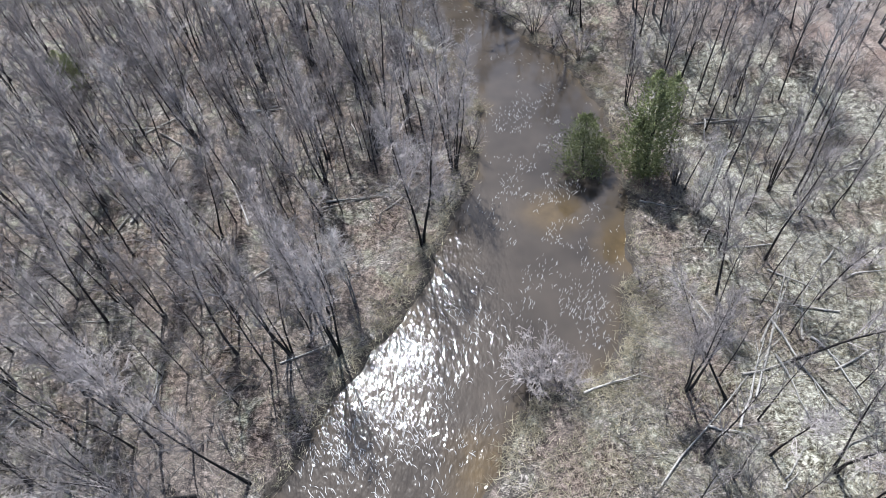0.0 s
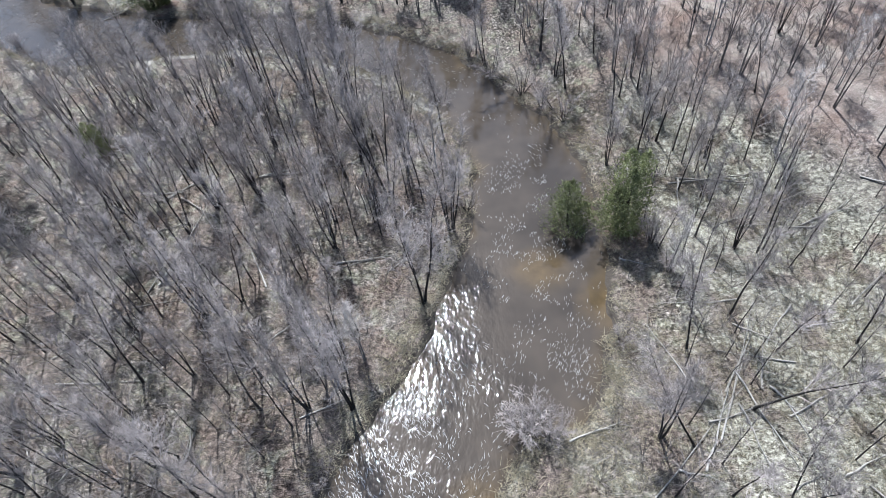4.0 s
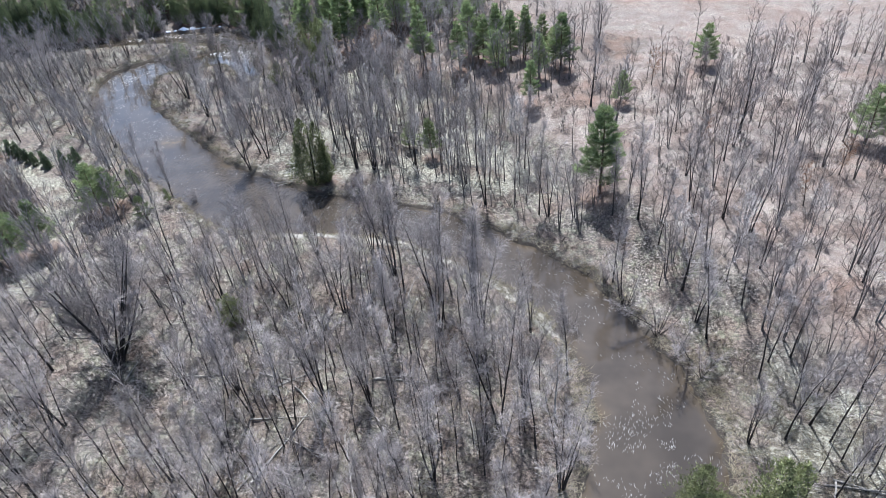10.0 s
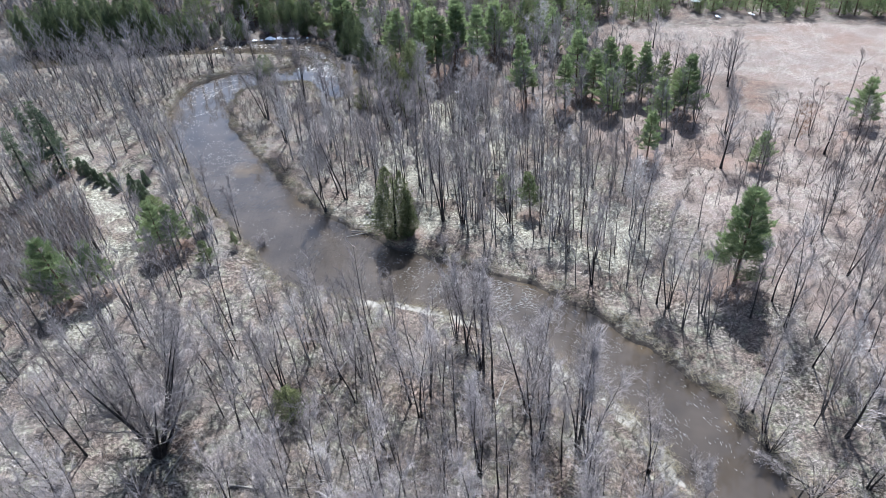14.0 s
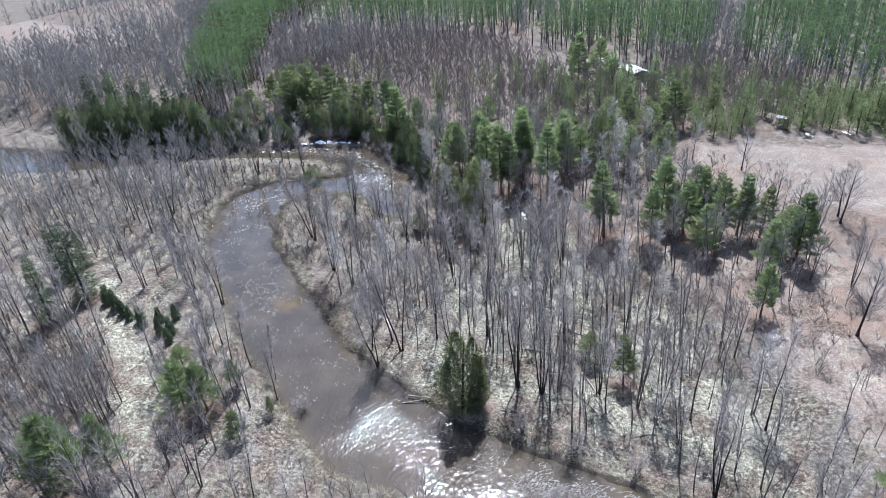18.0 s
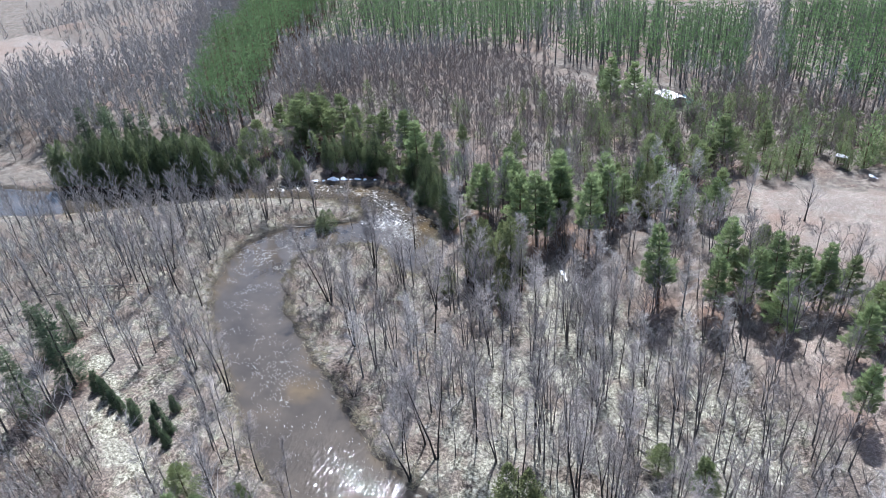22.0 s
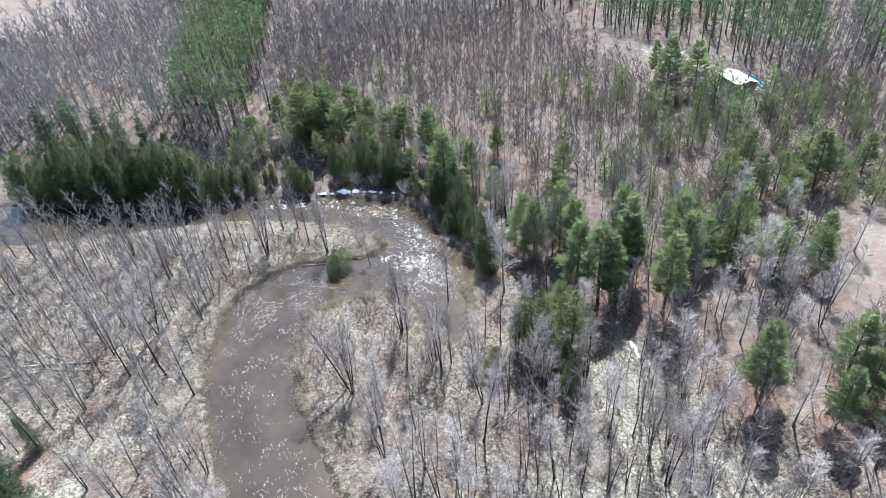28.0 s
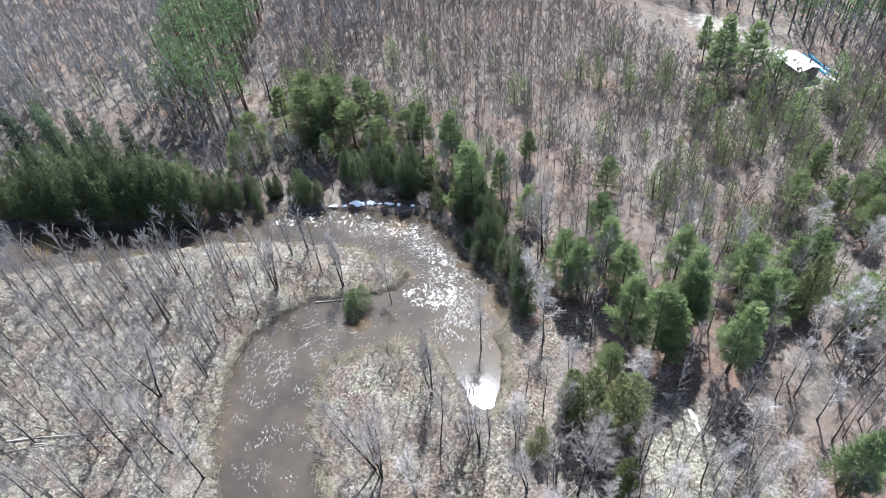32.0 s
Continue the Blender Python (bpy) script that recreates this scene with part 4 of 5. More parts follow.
for i in range(9):
    DARKS.put(-160 + 3.3 * i + rng.uniform(-0.9, 0.9), 131.6 + 1.3 * i + rng.uniform(-0.6, 0.9), rng.uniform(10, 13), fat=rng.uniform(0.9, 1.2))
for x, y, h in ((-129.3, 141.6, 7.5), (-127.2, 143.4, 8.5), (-122.6, 144.6, 5), (-116.8, 148.6, 4.4), (-114.6, 150.8, 5.4), (-109.6, 156.4, 8.5), (-104.6, 157.6, 8), (-106.8, 159.2, 9), (-99.4, 158.6, 6)):
    DARKS.put(x, y, h)
for x, y in sow([(-131, 139), (-122, 144.6), (-113, 151), (-114, 155), (-124, 149), (-132, 143.5)], 2.2, 1.4, 0.6, 1.0):
    DARKS.put(x, y, rng.uniform(3, 6.5))
for x, y in sow([(-113, 155.5), (-100, 157.5), (-90, 154.5), (-84, 149.5), (-78, 148), (-78, 152), (-90, 159), (-112, 162)], 2.7, 1.5, 1.2, 0.9):
    DARKS.put(x, y, rng.uniform(5, 9.5))
for x, y, h in ((-87.2, 150.6, 4.2), (-84.6, 148.4, 4.6), (-82.4, 148.6, 5.4), (-79.4, 147.2, 8.5), (-76.2, 143.6, 9.5), (-74.4, 141.2, 7.5), (-77.4, 146.2, 7)):
    DARKS.put(x, y, h)
for x, y, h, f in ((1.2, 86.8, 14.5, 0), (3.5, 112, 6.2, 1), (18.8, 130, 8.5, 1), (-7.8, 126, 11.5, 0), (38.6, 101.5, 9.6, 1), (38.4, 85.8, 5, 1), (-75.2, 58.5, 10.5, 1), (-71.2, 70.8, 9, 1), (-70, 72.6, 7.5, 1), (-72.6, 61.5, 8.5, 0),
                   (-12, 111.8, 8.5, 2), (-11.4, 121.8, 9, 0), (-15.8, 131.9, 11, 0), (-18.1, 130.2, 10.5, 2), (-21, 132, 11, 0), (-23.6, 129.3, 10, 1), (-35.4, 128.5, 14, 0), (-30.5, 151.9, 8.8, 1),
                   (-27.3, 133.3, 12, 2), (-54.8, 142.6, 13.5, 0), (-60.8, 140.7, 14, 2), (-55.5, 138.4, 13, 0), (-71.3, 148, 11, 1), (-61.9, 211.6, 9.5, 0), (-96.5, 165.8, 12.5, 0),
                   (-48.4, 139.6, 15, 0), (-57.2, 139.1, 15, 2), (-54.6, 143.8, 15, 0), (-68.6, 156.9, 9, 1), (-68.7, 145.5, 12.5, 2), (-89.1, 157.5, 15, 0), (-44.8, 149.4, 9, 1), (-40.5, 158.9, 9, 1),
                   (-36, 152, 9, 1)):
    PINES.put(x, y, h, 3 if f == 0 and -62 < x < -13 else f)
for x, y, h, f in ((-47, 146, 12, 0), (-63, 146, 13, 2), (-66, 150, 12, 0), (-49, 152, 11, 1), (-57, 150, 12, 2), 
                   (-58.5, 203.9, 14, 0), (-53.2, 206.8, 12.5, 1), (-20, 125, 9, 1), (-28, 127, 10, 2), (-86, 162, 10, 2), (-92, 162, 11, 1), (-80, 158, 8, 1)):
    PINES.put(x, y, h, f)
for x, y, h in ((-123, 163.5, 13), (-119, 166, 14), (-115, 164, 12), (-113.6, 168, 13), (-126, 168, 11), (-130, 164, 10), (-109, 163, 11), (-121, 160, 9), (-132, 158, 9), (-106, 161, 9),
                (-75.5, 75.4, 6), (-69, 76.8, 4.5), (-63.5, 70.6, 4.5), (-26.2, 96.3, 7.5), (-31, 98.9, 5), (-62.5, 75, 3), (-98, 161, 8), (-25, 131.5, 9), (-23, 139.5, 8), (-19.5, 137.5, 8), (-15.2, 130.8, 9), (-12.5, 132.4, 9), (-9.5, 128.6, 8), (-29.6, 156.9, 9), (-34, 167.9, 9), (-30.3, 175.4, 12), (-28.6, 177, 9), (-41.4, 178.6, 9), (-36.2, 173.4, 8), (-39.4, 170, 9), (-44, 171, 8), (-23, 183, 9), (-70, 165, 8), (-84, 170, 7)):
    LIGHTS.put(x, y, h, fat=rng.uniform(0.9, 1.2))
for x, y, h in ((-103, 83, 13.5), (-102.4, 76.8, 11.5), (-110.7, 85.5, 10), (-163.4, 136.4, 15.5), (-157, 138.4, 16), (-153.4, 140.4, 15.5), (-149.6, 141.6, 14.5), (-160, 139.5, 16), (-146, 143.4, 13.5), (-112, 90, 7)):
    SPRUCES.put(x, y, h, 0)
for x, y, h in ((-99, 83.4, 3.6), (-96.6, 82.9, 3.2), (-94.8, 82.5, 3.4), (-93.2, 82.1, 2.8), (-91.3, 82.4, 3.3), (-90.2, 81.6, 2.6), (-88.6, 83.3, 3.2), (-84.9, 81.8, 3.4), (-86.2, 81.0, 3.0), (-87.1, 84.8, 2.6), (-83.6, 80.2, 2.4)):
    SPRUCES.put(x, y, h * rng.uniform(0.85, 1.2), 1, fat=rng.uniform(0.7, 0.9))

for i, (x, y) in enumerate(sow([(-72, 148), (-62, 134), (-50, 134), (-44, 142), (-40, 147), (-42, 158), (-66, 162)], 5.9, 2.4, 1.5, 0.6)):
    (LIGHTS if i % 4 < 2 else CEDARS if i % 4 == 2 else PINES).put(x, y, rng.uniform(7, 13))
for x, y in sow([(-134, 150), (-112, 158), (-100, 160), (-98, 170), (-116, 174), (-134, 164)], 4.6, 2.0, 1.5, 0.6):
    LIGHTS.put(x, y, rng.uniform(6, 12))

under = np.zeros(len(P))
for x, y, r in needles:
    near = np.flatnonzero((np.abs(P[:, 0] - x) < 2 * r) & (np.abs(P[:, 1] - y) < 2 * r))
    under[near] = np.maximum(under[near], np.exp(-((P[near, 0] - x) ** 2 + (P[near, 1] - y) ** 2) / r ** 2))
field_of(ground.data, "needles", under)

# leafless trees that stand out
BROAD.put(-49.3, 44.7, 16.5, turn=40, lean=(-4, 13))
OPEN_SPOTS = ((-99, 84, 4), (-94, 83, 4.5), (-88.5, 83.5, 4.5), (-84.5, 81.5, 4), (-49.3, 44.7, 6.5), (-45, 40, 5), (-25, 42, 3), (-8, 32, 3), (-8, 99, 5), (-9, 108, 4.5))
SHRUBS = Kind([bare_form("pale grey many-stemmed alder shrub leaning over the water", FAR_BARK, FAR_TWIG, "alder_shrub", "alder shrubs", height=5, stems=14, lean=0.32, radius=0.06, boughs=34, spread_angle=0.6, start=0.2, reach=0.3, twigs=5, sub=3),
               bare_form("brown many-stemmed alder shrub on the bank", BARK, TWIG, "alder_shrub", "alder shrubs", height=4, stems=8, lean=0.6, radius=0.06, boughs=22, spread_angle=0.6, start=0.2, reach=0.3, twigs=5, sub=3)])
for x, y, h, f in ((5.0, 18.9, 6.4, 0), (6.6, 18.5, 5.0, 0), (18.4, 37.0, 4.8, 0), (19.2, 33.6, 3.6, 0), (13.6, 26.5, 2.6, 1), (-10.4, 15.8, 2.6, 1), (-1.2, 35.6, 3, 1), (1.2, 42.5, 3.2, 1), (-1.0, 61, 3.4, 1), (-60, 77.5, 3, 0),
                   (-22.5, 83.6, 3, 0), (-29, 83.6, 2.8, 1), (-35, 84, 3, 0), (-104, 104.6, 3, 1), (-97, 139.5, 2.6, 1), (10.6, 58.6, 4, 1), (-68, 96, 3, 1), (-90, 111.5, 3, 1), (-79, 150.5, 4, 0), (-110, 153.8, 4, 1), (-103, 155.6, 4.5, 1), (-97, 155.8, 4, 0), (-92, 153.8, 3.6, 1), (-107, 155, 4.4, 0), (-84, 149.6, 4, 1), (8.6, 61.4, 5, 1), (5.2, 65.4, 4.5, 1), (2.6, 69.2, 4, 0), (12.8, 55.6, 4, 1)):
    SHRUBS.put(x, y, h, f)
for x, y, h in ((21.5, 103, 13), (51.3, 111.6, 9), (-76.1, 153.2, 12.5), (-1.2, 143.2, 9), (-1.1, 140.5, 10), (-10.7, 141.2, 9), (-136, 168, 12), (-50.3, 207.7, 8), (30, 128, 10), (-16, 158, 8)):
    OAK.put(x, y, h, 0)
for x, y, h in ((39.5, 76, 7), (33, 92, 6), (15, 97, 6), (27, 84, 6), (9, 121, 7)):
    OAK.put(x, y, h, 1)
for x, y, h in ((29.9, 62.9, 12.5), (19.5, 34, 7), (-12, 96.5, 12), (-74.7, 141.8, 11), (45, 70, 11), (33, 47, 10), (-37.4, 147.6, 12), (-41.5, 162.6, 10), (-34.4, 163, 9), (-25, 160, 8)):
    PALE.put(x, y, h)
for x, y, h in ((-8.8, 21.4, 14), (-12.2, 21.3, 12), (-3.2, 31.4, 15), (-0.4, 39.7, 13), (14.9, 18.2, 12), (16.4, 48.2, 9), (-6.7, 44.7, 16), (-24.5, 44.2, 15), (-15.4, 56.1, 16), (-11, 58.4, 16),
                (-55.4, 87.6, 13), (-5.7, 82.2, 11.5), (23.3, 80, 10.8), (-12.2, 59.5, 16), (-17.3, 61, 15), (-23.6, 65.4, 15), (-37.8, 90.8, 16), (-34.9, 91.1, 15), (-53.9, 91.1, 15),
                (-82, 112, 13), (-81.2, 124, 13), (-73.2, 104.5, 15), (-113, 110, 14), (-110, 131.3, 12), (-101.1, 135.6, 11), (26, 36, 9.4), (22.6, 12.8, 13), (38.2, 63.8, 10), (-15, 83.6, 13)):
    CLUMP.put(x, y, h)
for x, y, h, a, b in ((-13.5, 12.4, 13, 0, -12), (-16.7, 11.6, 14, 6, -20), (17.3, 17.5, 12, -8, 22), (22.4, 20.2, 13, -5, 18), (-26.7, 41.4, 11, 0, -5), (-25.8, 18.5, 13, 0, -8), (-27.2, 12.4, 14, 4, -14),
                      (22.7, 37.5, 10.5, 0, 6), (19, 36.3, 8, 0, 4), (-26.5, 40.4, 12, 0, -6), (-3.9, 34.6, 12, 0, 0), (6.5, 80.8, 13, 0, 0), (-83, 112.5, 14, 0, -14), (-64, 77.8, 9, 0, -4), (-70.6, 81, 10, 0, -5),
                      (-76.6, 82.6, 10, 0, -4), (-66.4, 80.6, 8, 0, -6), (-83.6, 90.4, 12, 0, -4), (-44.8, 98.6, 17, 0, 0), (-100.6, 103.6, 12, 0, -4), (-106, 104.5, 14, 0, -7), (-110.6, 102.6, 14, 0, -7),
                      (-77.3, 118.1, 15, 0, 0), (-72.8, 119.3, 12, 0, 0), (3.6, 69.5, 13, 0, 0), (13.8, 61.2, 12, 0, 3), (22.2, 51.2, 13, 0, 4), (33, 54.8, 10, 0, 4), (-7, 82.6, 14, 0, 0), (4.6, 67, 10, 0, -10),
                      (12.1, 102.4, 9.5, 0, 0), (-78.2, 133.4, 12, 0, 0), (-93.1, 136, 9, 0, 10), (-10.6, 94.4, 13, 0, 0), (-53.7, 62.1, 13, 0, -6), (11.9, 57.8, 8, 10, -38), (8.2, 62.4, 7, 15, -48)):
    POLE.put(x, y, h, lean=(a, b))

for i, (x, y) in enumerate(sow([(12, 66), (42, 48), (66, 50), (66, 132), (6, 136), (-8, 112), (6, 80)], 8.5, 3.5, 3, 0.7)):
    (OAK, PALE, CLUMP)[i % 3].put(x, y, rng.uniform(7, 11.5), 0 if i % 3 < 2 else None)

for x, y in sow([(-62, 112), (-36, 108), (-20, 112), (-26, 130), (-52, 128)], 6, 2.5, 3, 0.8):
    PALE.put(x, y, rng.uniform(7, 11))
for x, y, h in ((-34, 146, 9), (-37, 143, 8), (-31, 143, 8), (-45, 131, 10), (-42, 128.5, 9), (-47.5, 127, 9), (-39, 126, 8), (-36, 130, 9), (-42, 140, 9), (-38.5, 136.5, 8), (-33, 138, 8), (-40, 146, 9), (-58, 133, 11), (-71, 138, 12), (-66, 133, 9), (-29, 148, 8), (-50, 157, 9), (-57, 158, 8)):
    PALE.put(x, y, h)

for x, y in sow([(-0.5, 86.1), (14.0, 89.4), (24.0, 72.0), (22.0, 57.0), (13.2, 53.6), (6.0, 62.8)], 3.9, 1.6, 0.9, 0.9):
    POLE.put(x, y, rng.uniform(8, 13), lean=(rng.normal(0, 2), rng.normal(0, 2)))

# the rest of the counted trees, thick on the flats and thin on the terrace
for poly, gap, keep in (([(-62, 30), (-30, 8), (-13, 6), (-2, 34), (1, 52), (-14, 68), (-40, 72), (-60, 64)], 4.6, 0.9),
                        ([(10, 8), (44, 8), (44, 44), (18, 58), (16, 40)], 6.2, 0.75),
                        ([(-70, 98), (-58, 88), (-26, 84), (-12, 92), (-44, 124), (-72, 128), (-78, 112)], 5.4, 0.85)):
    for x, y in sow(poly, gap, 2.4, 1.5, keep):
        r = rng.random()
        if y > 84 and r > 0.78:
            PALE.put(x, y, rng.uniform(7, 11))
        elif r < 0.62:
            POLE.put(x, y, rng.uniform(8.5, 14.5), lean=(rng.normal(0, 2), rng.normal(0, 2)))
        elif r < 0.94:
            CLUMP.put(x, y, rng.uniform(8, 13.5))
        else:
            PALE.put(x, y, rng.uniform(6, 10))

# ---------------------------------------------------------------- woods past counting
FAR_BARE = [far_bare(h, s) for h, s in ((12, 1), (13, 2), (11, 1), (12, 2), (10, 1), (13, 1))]
NEAR_BARE = [far_bare(h, 1, 0.08, 20, 10, 0.0125) for h in (10, 12, 13, 11, 9)]
SILVERY = [far_bare(h, s, 0.1, 18, 10, 0.023) for h, s in ((11, 1), (12, 2), (10, 1), (12, 1))]
FARTHEST = [far_bare(h, 1, 0.075, 13, 5, 0.08) for h in (12, 13, 11, 10)]
THICK = [far_bare(7, 1, 0.042, 11, 7, 0.032) for _ in range(5)]
SAPLING = [far_bare(7, 1, 0.05, 14, 6, 0.019) for _ in range(5)]


def wood(name, polys, forms, mats, label, lo, hi, category="woodland", clear=1.6):
    places = []
    for poly, gap, keep in polys:
        for x, y in sow(poly, gap, clear, 1.0, keep):
            places.append((x, y, rng.uniform(lo, hi)))
    return stuff(name, forms, places, mats, label, category)


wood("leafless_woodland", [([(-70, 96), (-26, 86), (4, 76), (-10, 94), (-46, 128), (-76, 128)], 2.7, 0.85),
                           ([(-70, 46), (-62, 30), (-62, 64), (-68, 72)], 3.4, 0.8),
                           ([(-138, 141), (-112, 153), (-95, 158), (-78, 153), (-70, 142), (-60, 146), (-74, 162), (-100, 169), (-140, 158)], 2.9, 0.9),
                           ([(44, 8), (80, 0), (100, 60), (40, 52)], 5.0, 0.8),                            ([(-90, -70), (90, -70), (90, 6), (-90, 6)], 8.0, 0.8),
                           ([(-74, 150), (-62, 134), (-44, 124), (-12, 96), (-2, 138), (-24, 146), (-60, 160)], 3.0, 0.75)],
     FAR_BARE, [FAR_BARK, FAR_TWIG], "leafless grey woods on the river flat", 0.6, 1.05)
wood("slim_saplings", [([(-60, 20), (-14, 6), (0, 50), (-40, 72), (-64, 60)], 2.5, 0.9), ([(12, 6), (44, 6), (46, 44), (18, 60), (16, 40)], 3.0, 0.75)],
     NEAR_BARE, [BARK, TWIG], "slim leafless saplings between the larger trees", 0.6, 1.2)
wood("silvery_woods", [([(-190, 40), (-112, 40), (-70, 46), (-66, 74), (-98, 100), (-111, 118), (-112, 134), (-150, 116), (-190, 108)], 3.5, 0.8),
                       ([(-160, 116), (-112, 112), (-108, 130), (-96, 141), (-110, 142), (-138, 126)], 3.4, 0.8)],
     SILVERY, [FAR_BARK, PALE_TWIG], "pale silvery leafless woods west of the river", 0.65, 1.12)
wood("terrace_saplings", [([(10, 66), (40, 46), (100, 40), (110, 140), (20, 140), (-8, 112), (-24, 112), (4, 78)], 2.5, 0.78),
                          ([(-46, 128), (-14, 100), (0, 140), (-24, 150), (-60, 145)], 4.5, 0.7)],
     SAPLING + FAR_BARE[:2], [FAR_BARK, RED_TWIG], "slender leafless saplings on the leaf-strewn terrace", 0.4, 1.0)
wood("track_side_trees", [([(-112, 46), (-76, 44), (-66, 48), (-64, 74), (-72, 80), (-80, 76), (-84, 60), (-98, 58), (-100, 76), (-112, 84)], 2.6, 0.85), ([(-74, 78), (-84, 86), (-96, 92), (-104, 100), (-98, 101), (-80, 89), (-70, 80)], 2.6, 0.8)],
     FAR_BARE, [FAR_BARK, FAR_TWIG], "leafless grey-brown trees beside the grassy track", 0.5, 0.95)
wood("round_thicket", [([(-98, 61), (-88, 56), (-77, 60), (-79, 68), (-91, 77), (-100, 72)], 1.2, 0.95)], SAPLING, [BARK, RED_TWIG], "dense round thicket of brown leafless saplings", 0.7, 1.0)
wood("brown_saplings", [([(-150, 168), (-100, 172), (-60, 160), (-62, 205), (-80, 222), (-100, 240), (-160, 218)], 1.8, 1.0),
                        ([(-62, 162), (-30, 156), (-26, 180), (-6, 186), (4, 206), (-24, 230), (-60, 222)], 1.9, 1.0)],
     THICK, [SAPLING_BARK, RED_TWIG], "thick stand of reddish-brown leafless saplings", 0.7, 1.3)
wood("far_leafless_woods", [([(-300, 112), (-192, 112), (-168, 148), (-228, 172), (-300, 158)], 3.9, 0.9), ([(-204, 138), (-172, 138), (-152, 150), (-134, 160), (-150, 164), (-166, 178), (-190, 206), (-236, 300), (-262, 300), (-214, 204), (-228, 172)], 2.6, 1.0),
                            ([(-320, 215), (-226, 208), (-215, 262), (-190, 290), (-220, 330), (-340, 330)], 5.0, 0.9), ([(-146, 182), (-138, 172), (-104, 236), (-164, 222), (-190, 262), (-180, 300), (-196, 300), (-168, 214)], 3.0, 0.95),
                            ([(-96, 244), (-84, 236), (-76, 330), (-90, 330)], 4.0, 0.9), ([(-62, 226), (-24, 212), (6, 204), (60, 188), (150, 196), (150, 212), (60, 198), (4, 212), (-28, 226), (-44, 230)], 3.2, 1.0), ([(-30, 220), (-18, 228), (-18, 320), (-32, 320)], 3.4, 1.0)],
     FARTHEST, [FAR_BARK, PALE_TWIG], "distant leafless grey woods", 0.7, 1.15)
PLANT = [conifer(14, 4.2, "planted", 90, 1.0, 0.22) for _ in range(5)]
STRIP = [conifer(14, 5.0, "planted", 150, 0.9, 0.35) for _ in range(4)]
wood("pine_plantation", [([(-164, 224), (-94, 246), (-84, 330), (-200, 330)], 3.9, 0.95),
                         ([(-84, 240), (-62, 235), (-44, 226), (-30, 222), (-28, 300), (-78, 310)], 3.4, 0.97), ([(-22, 232), (4, 210), (40, 200), (70, 210), (70, 320), (-20, 330)], 3.4, 0.97)],
     PLANT, [FAR_BARK, PLANTED], "planted red pines in dense green blocks", 0.8, 1.1)
wood("pine_strip", [([(-151, 155), (-135, 159), (-147, 180), (-170, 214), (-196, 300), (-236, 300), (-190, 206), (-166, 178)], 2.9, 1.0)],
     STRIP, [RED_BARK, PLANTED], "narrow block of planted red pines beside a bare lane", 0.8, 1.1)
YOUNG = [conifer(7, 4.0, "cedar", 430, 0.85) for _ in range(3)] + [conifer(7, 4.6, "pine", 380, 1.15, 0.08) for _ in range(3)]
wood("young_pines", [([(-64, 160), (-30, 146), (-24, 166), (-6, 182), (4, 206), (-34, 216), (-58, 202)], 3.8, 0.85), ([(-84, 196), (-60, 186), (-60, 208), (-80, 212)], 4.5, 0.7), ([(-8, 179), (30, 184), (70, 186), (70, 200), (0, 208)], 3.6, 0.95), ([(-150, 158), (-132, 152), (-112, 172), (-140, 178)], 5, 0.6), ([(-140, 172), (-104, 172), (-66, 164), (-66, 196), (-110, 200)], 6.5, 0.65), ([(-190, 146), (-166, 146), (-150, 158), (-170, 168)], 6, 0.6)],
     YOUNG, [RED_BARK, LIGHT_PINE], "young light green pines scattered among saplings", 0.6, 1.15)
wood("green_pines", [([(-46, 152), (-26, 146), (-24, 166), (-8, 182), (-16, 196), (-40, 186)], 9.0, 0.6), ([(-62, 186), (-40, 190), (-30, 212), (-54, 212)], 6.5, 0.7), ([(-8, 180), (40, 186), (40, 196), (-4, 200)], 5, 0.8)],
     YOUNG, [RED_BARK, PINE], "bushy green pines behind the river woods", 0.9, 1.6)

# ---------------------------------------------------------------- undergrowth


def shrub():
    s = Soup()
    n = 9
    a = rng.uniform(0, 6.3, n)
    d = np.stack([np.cos(a), np.sin(a), rng.uniform(0.7, 3.5, n)], 1)
    ln = rng.uniform(1.2, 3.0, n)
    s.spikes(np.zeros((n, 3)) - (0, 0, 0.05), d, ln, 0.026)
    k = 2
    pp = np.repeat(d / np.linalg.norm(d, axis=1, keepdims=True) * ln[:, None], k, 0) * rng.uniform(0.3, 0.9, (n * k, 1))
    s.spikes(pp, np.repeat(d, k, 0) + rng.normal(0, 0.7, (n * k, 3)), rng.uniform(0.5, 1.2, n * k), 0.021, 2)
    return (s.done(),)


def tussock():
    s = Soup()
    n = 12
    a = rng.uniform(0, 6.3) + rng.normal(0, 0.9, n)
    d = np.stack([np.cos(a), np.sin(a), rng.uniform(0.05, 0.9, n)], 1)
    s.spikes(rng.normal(0, 0.22, (n, 3)) * (1, 1, 0), d, rng.uniform(0.3, 0.75, n), 0.015, 2)
    return (s.done(),)


